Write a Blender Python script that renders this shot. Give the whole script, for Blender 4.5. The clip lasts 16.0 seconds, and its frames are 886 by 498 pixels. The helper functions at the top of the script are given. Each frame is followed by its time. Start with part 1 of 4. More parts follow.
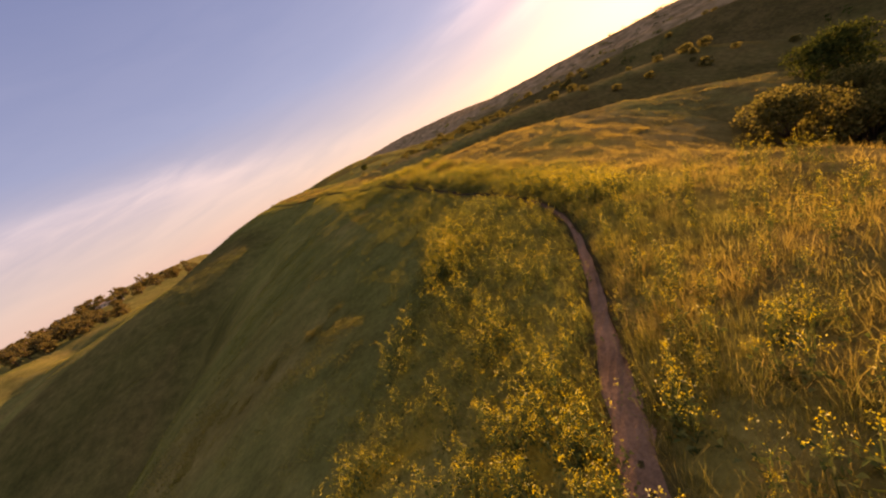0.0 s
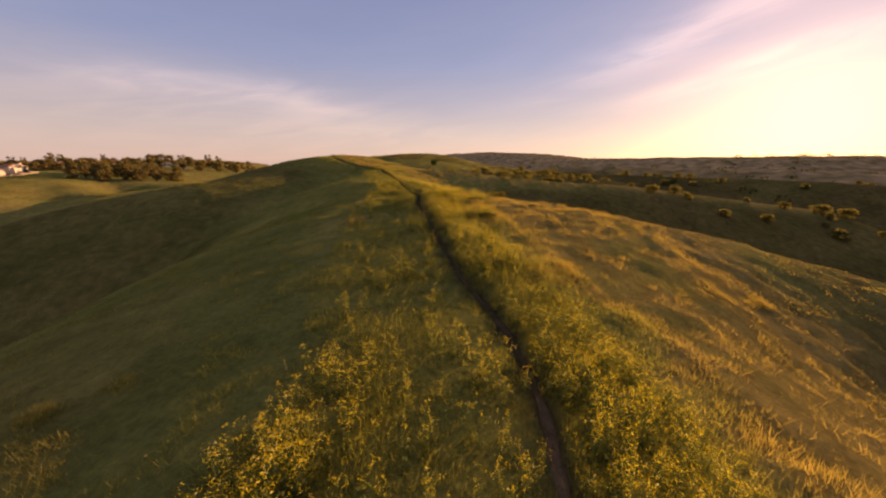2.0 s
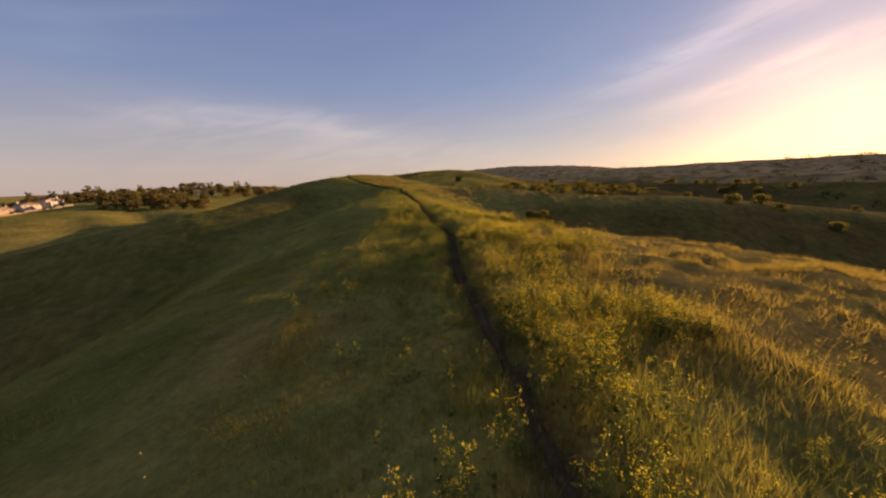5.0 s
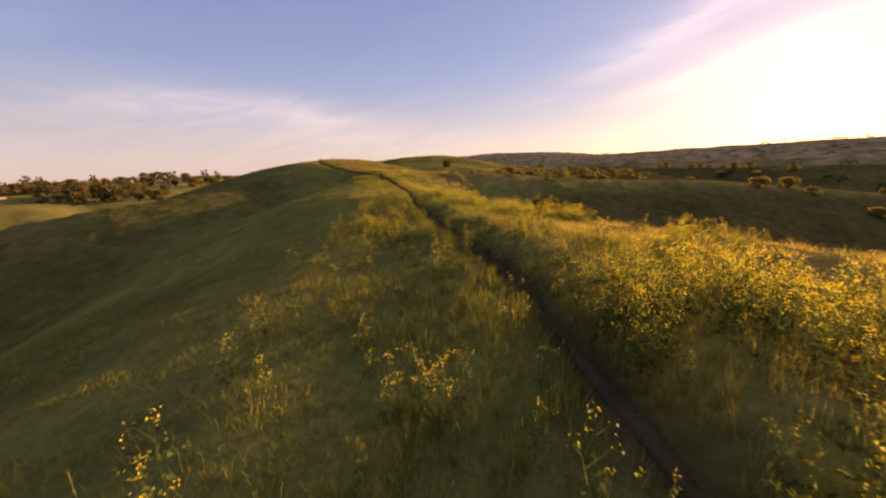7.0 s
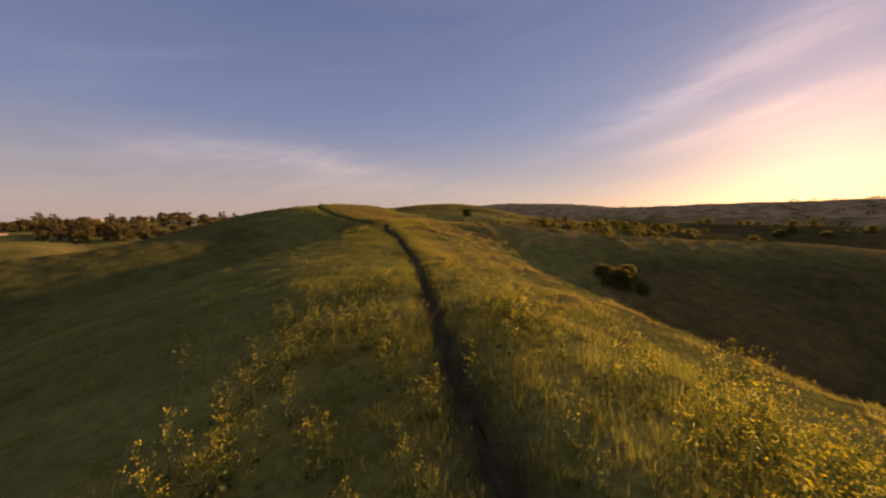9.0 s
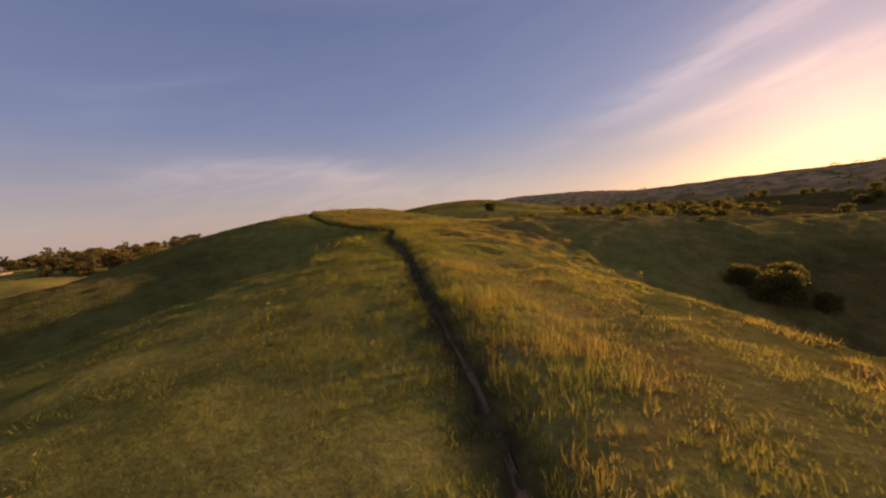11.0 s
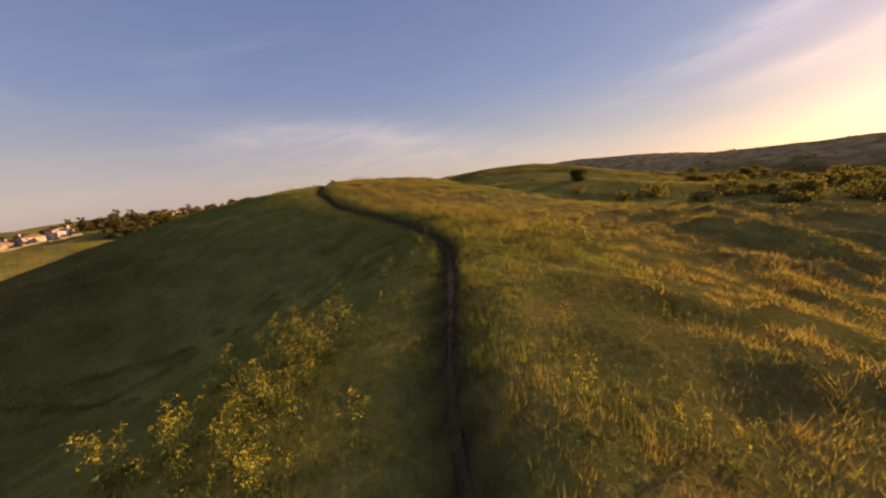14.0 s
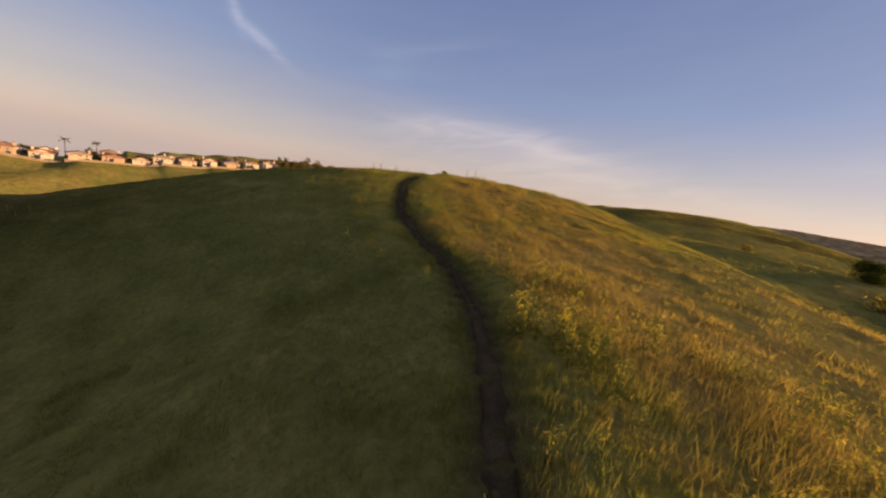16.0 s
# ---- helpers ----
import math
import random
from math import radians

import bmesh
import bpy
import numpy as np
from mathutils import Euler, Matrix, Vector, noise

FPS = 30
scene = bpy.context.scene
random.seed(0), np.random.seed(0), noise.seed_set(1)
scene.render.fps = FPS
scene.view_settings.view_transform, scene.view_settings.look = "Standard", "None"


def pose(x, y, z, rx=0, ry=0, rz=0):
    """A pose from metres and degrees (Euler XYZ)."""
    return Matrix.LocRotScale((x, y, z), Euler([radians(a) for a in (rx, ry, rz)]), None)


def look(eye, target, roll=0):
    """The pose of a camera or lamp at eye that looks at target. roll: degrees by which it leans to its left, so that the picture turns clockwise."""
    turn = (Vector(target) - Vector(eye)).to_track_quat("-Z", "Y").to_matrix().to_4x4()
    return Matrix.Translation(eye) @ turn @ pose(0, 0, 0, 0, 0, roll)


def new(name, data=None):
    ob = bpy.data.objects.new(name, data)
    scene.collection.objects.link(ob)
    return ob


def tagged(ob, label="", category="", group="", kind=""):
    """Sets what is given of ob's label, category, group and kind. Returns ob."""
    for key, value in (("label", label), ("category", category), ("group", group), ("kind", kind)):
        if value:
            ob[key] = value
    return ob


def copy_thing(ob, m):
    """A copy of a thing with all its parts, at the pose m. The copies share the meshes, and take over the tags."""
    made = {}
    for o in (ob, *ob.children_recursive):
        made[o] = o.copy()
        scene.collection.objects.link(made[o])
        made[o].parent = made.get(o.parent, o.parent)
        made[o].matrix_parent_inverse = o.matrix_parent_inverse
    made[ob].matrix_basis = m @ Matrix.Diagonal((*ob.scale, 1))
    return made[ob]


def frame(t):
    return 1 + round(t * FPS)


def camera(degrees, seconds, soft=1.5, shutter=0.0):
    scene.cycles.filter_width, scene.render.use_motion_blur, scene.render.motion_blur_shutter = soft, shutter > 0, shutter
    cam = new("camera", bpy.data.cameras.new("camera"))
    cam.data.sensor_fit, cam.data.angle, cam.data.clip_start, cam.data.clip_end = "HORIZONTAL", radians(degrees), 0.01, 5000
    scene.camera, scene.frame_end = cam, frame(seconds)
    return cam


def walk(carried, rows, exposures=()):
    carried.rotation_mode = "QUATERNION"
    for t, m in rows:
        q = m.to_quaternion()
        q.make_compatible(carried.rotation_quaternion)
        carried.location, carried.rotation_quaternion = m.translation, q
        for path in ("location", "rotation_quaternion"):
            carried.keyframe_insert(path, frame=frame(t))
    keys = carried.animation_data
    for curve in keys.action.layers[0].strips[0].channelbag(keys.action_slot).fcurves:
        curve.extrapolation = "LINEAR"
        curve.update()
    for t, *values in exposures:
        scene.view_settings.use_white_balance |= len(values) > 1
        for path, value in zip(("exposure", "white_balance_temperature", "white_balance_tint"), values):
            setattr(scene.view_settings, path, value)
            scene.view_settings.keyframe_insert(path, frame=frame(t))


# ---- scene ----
cam = camera(108.4, 16.0, soft=2.2, shutter=0.06)
PATH = [
    (0, (0.00, 0.00, -0.00), (-0.10, 9.50, -3.11), -26.6),
    (0.5, (-0.31, 1.05, 0.30), (0.55, 10.63, -2.44), -24.2),
    (1, (0.42, 2.93, 0.51), (1.26, 12.49, -2.30), -22.5),
    (1.5, (1.69, 5.48, 0.68), (2.25, 15.10, -1.99), -18.3),
    (2, (3.19, 8.68, 0.60), (2.18, 18.30, -1.94), 0.7),
    (2.5, (4.10, 11.97, 0.43), (1.96, 21.48, -1.78), 9.2),
    (3, (3.91, 15.53, 0.28), (1.00, 25.00, -1.08), 9.6),
    (3.5, (2.85, 18.83, 0.20), (0.03, 28.35, -1.00), 5.9),
    (6, (-2.74, 31.31, 0.83), (-4.22, 40.71, -2.23), -4.0),
    (6.5, (-3.79, 35.27, 0.32), (-5.08, 44.61, -3.04), -3.3),
    (7, (-4.66, 39.33, -0.39), (-5.91, 48.95, -2.81), -2.2),
    (7.5, (-5.60, 43.84, -0.70), (-6.91, 53.67, -2.00), -1.2),
    (8, (-6.47, 49.05, -0.64), (-7.96, 58.89, -1.52), -0.1),
    (8.5, (-7.99, 54.76, -0.24), (-9.61, 64.58, -1.22), 0.2),
    (9, (-9.33, 59.44, 0.14), (-10.95, 69.26, -0.84), -0.5),
    (11.5, (-15.24, 81.01, -0.09), (-17.59, 90.69, -1.01), -7.4),
    (12, (-16.05, 85.47, 0.14), (-19.58, 94.83, 0.13), -3.4),
    (12.5, (-17.38, 89.57, 0.61), (-21.90, 98.49, 0.46), 0.2),
    (13, (-19.03, 92.98, 1.16), (-23.69, 101.75, -0.04), 0.2),
    (13.5, (-20.99, 96.24, 1.59), (-25.28, 105.16, 0.15), -2.1),
    (14, (-23.20, 99.56, 1.96), (-26.64, 108.75, 0.04), -5.1),
    (14.5, (-25.36, 103.08, 2.20), (-28.44, 112.35, 0.07), -6.7),
    (15, (-27.10, 107.07, 2.31), (-30.39, 116.27, 0.18), -5.8),
    (15.5, (-28.86, 112.09, 2.38), (-33.36, 120.80, 0.40), 0.3),
    (16, (-30.12, 115.86, 2.63), (-36.76, 123.10, 0.75), 10.3),
]
walk(cam, [(t, look(eye, target, roll)) for t, eye, target, roll in PATH],
     exposures=[(0, 1.64, 9200, 40), (1.5, 1.52, 9100, 40), (2.5, 1.28, 8250, 32), (3.5, 1.13, 7450, 25), (6, 1.24, 7980, 31), (7, 1.62, 8150, 34), (8, 0.98, 8050, 33), (9, 0.98, 8050, 34), (11.5, 1.00, 8100, 32), (12.5, 1.05, 7980, 29), (14, 1.21, 7880, 27), (15.2, 1.22, 7880, 27), (16, 1.29, 7880, 27)])

# ---- world, sun ----
SUN_AZ, SUN_EL = 41.0, 9.5          # degrees: from +y towards +x; above the horizon
world = bpy.data.worlds.new("sky")
scene.world = world
world.use_nodes = True


def sky_nodes(tree):
    nodes, links = tree.nodes, tree.links
    nodes.clear()
    out = nodes.new("ShaderNodeOutputWorld")
    back = nodes.new("ShaderNodeBackground")
    back.inputs[1].default_value = 0.78
    sky = nodes.new("ShaderNodeTexSky")
    sky.sky_type = "NISHITA"
    sky.sun_disc = False
    sky.sun_elevation, sky.sun_rotation = radians(SUN_EL), radians(SUN_AZ)
    sky.air_density, sky.dust_density, sky.ozone_density = 1.0, 0.5, 1.5
    # thin feathery clouds: fibres of noise inside a few soft banks, each (bearing, elevation, half length, half height, tilt, weight) in degrees
    co = nodes.new("ShaderNodeTexCoord")
    sep = nodes.new("ShaderNodeSeparateXYZ")
    links.new(co.outputs["Generated"], sep.inputs[0])

    def calc(how, a, b=0.0, c=0.0):
        m = nodes.new("ShaderNodeMath")
        m.operation = how
        for sock, v in zip(m.inputs, (a, b, c)):
            if isinstance(v, (int, float)):
                sock.default_value = v
            else:
                links.new(v, sock)
        return m.outputs[0]

    bearing = calc("MULTIPLY", calc("ARCTAN2", sep.outputs[0], sep.outputs[1]), 57.2958)
    elevation = calc("MULTIPLY", calc("ARCSINE", sep.outputs[2]), 57.2958)
    flat = nodes.new("ShaderNodeCombineXYZ")
    links.new(calc("MULTIPLY", bearing, .030), flat.inputs[0])
    links.new(calc("MULTIPLY_ADD", bearing, -.020, calc("MULTIPLY", elevation, .16)), flat.inputs[1])
    cloud = nodes.new("ShaderNodeTexNoise")
    cloud.inputs["Scale"].default_value = 2.0
    cloud.inputs["Detail"].default_value = 6.0
    cloud.inputs["Roughness"].default_value = 0.55
    cloud.inputs["Distortion"].default_value = 0.5
    links.new(flat.outputs[0], cloud.inputs["Vector"])
    fibre = nodes.new("ShaderNodeMapRange")
    fibre.interpolation_type = "SMOOTHSTEP"
    fibre.inputs[1].default_value, fibre.inputs[2].default_value = 0.30, 0.68
    links.new(cloud.outputs["Fac"], fibre.inputs[0])
    cover = 0.0
    for at, up, long_, high, tilt, weight in ((-43, 9.9, 11, 1.9, .02, 1.0), (-28, 9.4, 9, 2.1, -.13, .8), (-30, 5.5, 28, 3.2, -.03, .4), (-50, 20.5, 9, .9, .28, .3), (-56, 16, 4, 2.5, 0, .2),
                                              (-78.8, 20.5, 1.7, 1.7, -2.2, 1.4), (-74.3, 15.0, 2.8, .8, -.5, 1.3), (29, 17, 15, 2.3, .30, .9), (33, 11.6, 12, 1.3, .25, .7), (46, 26, 16, 4, .4, .7),
                                              (62, 15, 16, 4, .1, .5), (5, 30, 26, 4, .2, .12)):
        u = calc("SUBTRACT", bearing, at)
        v = calc("SUBTRACT", calc("MULTIPLY_ADD", u, -tilt, elevation), up)
        u, v = calc("MULTIPLY", u, 1 / long_), calc("MULTIPLY", v, 1 / high)
        far_ = calc("ADD", calc("MULTIPLY", u, u), calc("MULTIPLY", v, v))
        cover = calc("ADD", cover, calc("MULTIPLY", calc("POWER", 2.718, calc("MULTIPLY", far_, -1.0)), weight))
    veil = calc("MULTIPLY", calc("MINIMUM", cover, 1.0), calc("MULTIPLY_ADD", fibre.outputs[0], .75, .25))
    ramp = nodes.new("ShaderNodeMath")
    ramp.operation = "MULTIPLY_ADD"
    links.new(veil, ramp.inputs[0])
    ramp.inputs[1].default_value = .95
    links.new(calc("MULTIPLY", fibre.outputs[0], .07), ramp.inputs[2])
    # the evening haze: rosy grey low down, blue higher up, the unseen zenith brightened as fill light for the shade;
    # the clear sky behind it gives the glow round the sun
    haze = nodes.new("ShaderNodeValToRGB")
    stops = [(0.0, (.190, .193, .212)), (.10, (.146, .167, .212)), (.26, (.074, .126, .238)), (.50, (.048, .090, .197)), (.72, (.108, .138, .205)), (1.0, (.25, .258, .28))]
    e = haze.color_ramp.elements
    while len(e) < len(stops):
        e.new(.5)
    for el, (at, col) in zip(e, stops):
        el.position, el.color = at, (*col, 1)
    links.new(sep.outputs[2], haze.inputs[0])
    dim = nodes.new("ShaderNodeMixRGB"); dim.blend_type = "MULTIPLY"; dim.inputs[0].default_value = 1.0
    dim.inputs[2].default_value = (.0230, .0212, .0200, 1)
    links.new(sky.outputs[0], dim.inputs[1])
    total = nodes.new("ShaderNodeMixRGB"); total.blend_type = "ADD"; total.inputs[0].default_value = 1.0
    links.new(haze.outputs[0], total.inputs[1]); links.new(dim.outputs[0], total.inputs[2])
    # a cloud is lit by the sky that it hangs in, only brighter and rosier
    lit = nodes.new("ShaderNodeMixRGB"); lit.blend_type = "MULTIPLY"; lit.inputs[0].default_value = 1.0
    lit.inputs[2].default_value = (1.68, 1.44, 1.22, 1)
    links.new(total.outputs[0], lit.inputs[1])
    mix = nodes.new("ShaderNodeMixRGB")
    links.new(ramp.outputs[0], mix.inputs[0]); links.new(total.outputs[0], mix.inputs[1]); links.new(lit.outputs[0], mix.inputs[2])
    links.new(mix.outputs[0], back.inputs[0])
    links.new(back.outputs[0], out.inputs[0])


sky_nodes(world.node_tree)
sun_way = Vector((math.sin(radians(SUN_AZ)) * math.cos(radians(SUN_EL)), math.cos(radians(SUN_AZ)) * math.cos(radians(SUN_EL)), math.sin(radians(SUN_EL))))
sun = new("sun", bpy.data.lights.new("sun", "SUN"))
sun.data.energy, sun.data.angle, sun.data.color = 5.0, radians(0.6), (1.0, 0.68, 0.355)
sun.matrix_world = look((0, 0, 60), tuple(Vector((0, 0, 60)) - sun_way))

# ---- small numeric tools ----


def lattice(ix, iy, seed):
    h = (ix.astype(np.int64) * 374761393 + iy.astype(np.int64) * 668265263 + seed * 1442695) & 0xFFFFFFFF
    h = ((h ^ (h >> 13)) * 1274126177) & 0xFFFFFFFF
    return ((h ^ (h >> 16)) & 0xFFFF) / 65535.0


def value_noise(x, y, size, seed=0):
    """Smooth noise from 0 to 1 whose bumps are about size metres wide."""
    u, v = np.asarray(x) / size, np.asarray(y) / size
    iu, iv = np.floor(u), np.floor(v)
    fu, fv = u - iu, v - iv
    fu, fv = fu * fu * (3 - 2 * fu), fv * fv * (3 - 2 * fv)
    iu, iv = iu.astype(np.int64), iv.astype(np.int64)
    a = lattice(iu, iv, seed) * (1 - fu) + lattice(iu + 1, iv, seed) * fu
    b = lattice(iu, iv + 1, seed) * (1 - fu) + lattice(iu + 1, iv + 1, seed) * fu
    return a * (1 - fv) + b * fv


def rough(x, y, size, seed=0, octaves=3):
    return sum(value_noise(x, y, size / 2.03**k, seed + 17 * k) * 0.5**k for k in range(octaves)) / sum(0.5**k for k in range(octaves))


def smooth_line(points, step):
    """A Catmull-Rom line through points, sampled every step metres or so."""
    p = np.array(points, float)
    p = np.vstack([2 * p[0] - p[1], p, 2 * p[-1] - p[-2]])
    out = []
    for i in range(1, len(p) - 2):
        n = max(2, int(np.linalg.norm(p[i + 1] - p[i]) / step))
        t = np.linspace(0, 1, n, endpoint=False)[:, None]
        out.append(0.5 * (2 * p[i] + (p[i + 1] - p[i - 1]) * t + (2 * p[i - 1] - 5 * p[i] + 4 * p[i + 1] - p[i + 2]) * t**2 + (3 * p[i] - p[i - 1] - 3 * p[i + 1] + p[i + 2]) * t**3))
    return np.vstack(out + [p[-2:-1]])


def step01(v, low, high):
    t = np.clip((np.asarray(v, float) - low) / (high - low), 0, 1)
    return t * t * (3 - 2 * t)


# ---- the lie of the land: ridges (x, y, z, slope left, breadth left, slope right, breadth right) ----
RIDGES = [
    # the ridge with the path on it
    [(16, -120, -12, .52, 22, .40, 22), (8, -50, -6.2, .52, 22, .42, 22), (4, -15, -4.9, .52, 22, .45, 20), (3, 0, -4.6, .52, 22, .42, 22),
     (3.4, 13, -4.4, .52, 22, .38, 26), (0.8, 26, -3.65, .53, 22, .22, 30), (-2.0, 37, -3.1, .54, 22, .11, 27), (-4.2, 47, -2.95, .54, 22, .175, 24), (-6, 54, -3.05, .54, 22, .38, 22),
     (-9, 62, -3.2, .55, 21, .66, 17), (-12.5, 73, -2.5, .55, 21, .70, 16), (-16, 84, -2.6, .26, 25, .70, 16), (-21, 96, -2.0, .26, 25, .66, 15),
     (-26, 108, -0.95, .44, 10, .44, 15), (-34, 122, -0.3, .44, 15, .28, 12), (-47, 131, 1.0, .42, 14, .17, 14), (-56, 140, 3.2, .42, 16, .16, 16),
     (-60, 150, 3.7, .38, 18, .16, 20), (-78, 168, -1.5, .35, 26, .20, 26), (-110, 200, -14, .3, 30, .22, 30), (-150, 250, -26, .3, 30, .24, 30)],
    # its spur to the left of the top
    [(-58, 142, 3.2, .30, 22, .40, 18), (-67, 134.5, 2.35, .34, 20, .45, 15), (-77, 127, -0.4, .36, 18, .48, 13), (-95, 114, -6.8, .38, 16, .5, 12), (-122, 100, -14, .38, 16, .5, 12), (-150, 84, -24, .38, 16, .5, 12)],
    # the shoulder below it that the sun still reaches
    [(-52, 131, 1.0, .30, 14, .42, 12), (-61, 115, -2.3, .34, 11, .48, 10), (-71, 101, -4.3, .36, 10, .5, 9), (-83, 89, -6.5, .38, 10, .5, 9), (-104, 70, -13.5, .40, 12, .5, 10), (-125, 48, -26, .4, 12, .5, 10)],
    # the brown spur to the right
    [(-57, 152, 3.7, .45, 14, .60, 8), (-47, 152, 3.5, .36, 12, .16, 26), (-34, 145, 0.9, .40, 10, .22, 30), (-26, 136.5, -0.4, .42, 9, .34, 34), (-19, 133, -1.0, .42, 9, .45, 28), (-10, 131.5, -1.3, .42, 9, .54, 17),
     (3, 132, -2.6, .42, 10, .72, 19), (17, 132, -4.1, .40, 10, .76, 20), (35, 134, -5.3, .36, 10, .74, 21), (56, 137, -5.9, .34, 12, .78, 20), (85, 140, -9, .34, 12, .60, 10), (130, 150, -14, .3, 14, .5, 12)],
    # the foot of the green ridge
    [(-36, 186, 1.4, .14, 20, .30, 14), (-19, 177, 0.9, .14, 20, .26, 12), (3, 179, -1.5, .16, 18, .32, 12), (36, 198, -3.8, .2, 18, .34, 12), (78, 214, -6.5, .25, 18, .34, 12)],
    # the green ridge with the round bush
    [(-150, 270, -8, .2, 30, .14, 30), (-105, 285, 4, .12, 30, .12, 30), (-75, 295, 8.6, .10, 26, .10, 26), (-45, 299, 9.5, .10, 24, .078, 24), (-28, 300, 8.6, .12, 24, .075, 24), (-10, 300, 5.0, .12, 24, .07, 24), (10, 300, 1.2, .16, 24, .08, 24), (45, 305, -3.5, .2, 24, .16, 24), (100, 320, -7, .2, 24, .16, 24)],
    # wooded ridges to the right
    [(60, 340, -6, .2, 24, .34, 14), (120, 265, -5, .25, 24, .40, 12), (190, 220, -6, .25, 24, .40, 12), (280, 160, -8, .25, 24, .40, 12), (360, 60, -12, .25, 24, .4, 12)],
    [(150, 540, 3, .16, 40, .32, 20), (270, 450, 0, .16, 40, .34, 18), (400, 340, -2, .16, 40, .34, 18), (520, 200, -6, .16, 40, .34, 18)],
    # far hills to the right and ahead
    [(250, 1000, 20, .12, 90, .28, 40), (450, 760, 24, .12, 90, .30, 40), (680, 640, 25, .12, 90, .30, 40), (900, 520, 18, .12, 90, .30, 40), (1100, 300, 12, .12, 90, .30, 40)],
    [(-260, 1500, 40, .10, 120, .26, 60), (0, 1420, 54, .10, 120, .26, 60), (130, 1380, 55, .10, 120, .26, 60), (300, 1350, 46, .10, 120, .26, 60), (480, 1400, 30, .10, 120, .26, 60)],
    [(300, 3000, 66, .08, 300, .08, 300), (1100, 2500, 62, .08, 300, .08, 300), (1900, 2200, 72, .08, 300, .08, 300), (2700, 1500, 70, .08, 300, .08, 300)],
    # the hill with the houses, to the left
    [(-330, -260, -34, .2, 60, .22, 50), (-326, -60, -26, .2, 60, .22, 50), (-325, 78, -21, .16, 70, .16, 46), (-325, 155, -14.6, .14, 70, .17, 42), (-325, 196, -11, .12, 70, .17, 42), (-336, 238, -7.5, .12, 70, .17, 42),
     (-400, 330, -4, .12, 70, .16, 42), (-500, 470, -1, .12, 70, .14, 50), (-640, 640, 3, .12, 70, .12, 60), (-800, 900, 8, .1, 80, .1, 80)],
    [(-700, 20, -60, .1, 60, .14, 60), (-650, 150, -25, .1, 60, .14, 60), (-645, 215, -15, .1, 60, .14, 60), (-635, 285, -7, .1, 60, .14, 60), (-640, 420, -10, .1, 60, .14, 60)],
    [(-3900, -100, -420, .12, 300, .12, 300), (-3800, 500, -280, .12, 300, .12, 300), (-3600, 1000, -75, .12, 300, .12, 300), (-3300, 1500, -10, .08, 300, .08, 300), (-2600, 2300, -10, .05, 400, .05, 400)],
]
# how far a ridge's own slope goes before it breaks away into the valleys
REACH = [((30, 18, 18, 30), 70), 60, 50, 60, 30, 128, 60, 90, 400, 900, 2000, 170, 300, 2500]
RIDGE_LINES = [smooth_line(r, 2.5 if k < 5 else 10 if k < 7 else 40) for k, r in enumerate(RIDGES)]
PATH_LINE = smooth_line([(-3, -14), (-1.6, -7), (-0.3, -1), (0.9, 2.6), (1.7, 4.4), (3.15, 7.4), (4.25, 10.1), (4.85, 13), (4.75, 16.2), (3.9, 19.3), (2.75, 21.8), (1.6, 25.3), (-1.1, 34.8), (-2.3, 38.5), (-3.2, 43.4), (-3.8, 46.4), (-5, 50.4), (-6.7, 55.1), (-7.9, 59.5), (-10.2, 66), (-11.8, 71), (-14.5, 80), (-16.5, 85.3), (-18.2, 89.5), (-20, 94), (-22.4, 99.3), (-24.9, 103.9), (-26.8, 109.6), (-28.8, 115), (-31.5, 119.3), (-34.7, 122.9), (-38.2, 125.4), (-41.6, 126.6), (-45.4, 128.2), (-48.5, 130.6), (-51.8, 133.4), (-54.2, 136.4), (-57.5, 141.2), (-62, 147)], 0.25)


# folds in the slope below the houses: head, foot, breadth, depth
GULLIES = [((-312, 170), (-238, 92), 12, 5.0), ((-300, 236), (-222, 205), 13, 5.5), ((-316, 110), (-240, 40), 14, 4.5), ((-310, 205), (-215, 158), 9, 2.0)]


def ridge_height(line, x, y, reach):
    """The land under one ridge: rounded slopes that fall to both sides of its line."""
    shape = x.shape
    x, y = x.ravel(), y.ravel()
    out = np.empty(len(x))
    ahead = np.gradient(line[:, :2], axis=0)
    ahead /= np.linalg.norm(ahead, axis=1)[:, None]
    for k in range(0, len(x), 20000):
        dx, dy = x[k:k + 20000, None] - line[:, 0], y[k:k + 20000, None] - line[:, 1]
        d = np.sqrt(dx * dx + dy * dy)
        least = d.min(1)
        w = np.exp(-(d - least[:, None]) / (0.6 + 0.10 * least[:, None]))
        w /= w.sum(1)[:, None]
        side = ((dx * ahead[:, 1] - dy * ahead[:, 0]) / (d + 1e-6) * w).sum(1) * .5 + .5
        z, al, wl, ar, wr = (w @ line[:, 2:]).T
        a, b = al + (ar - al) * side, wl + (wr - wl) * side
        if isinstance(reach, (int, float)):
            q = least - reach
        else:
            left = np.interp(y[k:k + 20000], (68, 84, 108, 124), reach[0])
            q = least - left - (reach[1] - left) * side
        out[k:k + 20000] = z - a * (np.sqrt(least * least + b * b) - b) - .15 * (q + np.sqrt(q * q + 64))
    return out.reshape(shape)


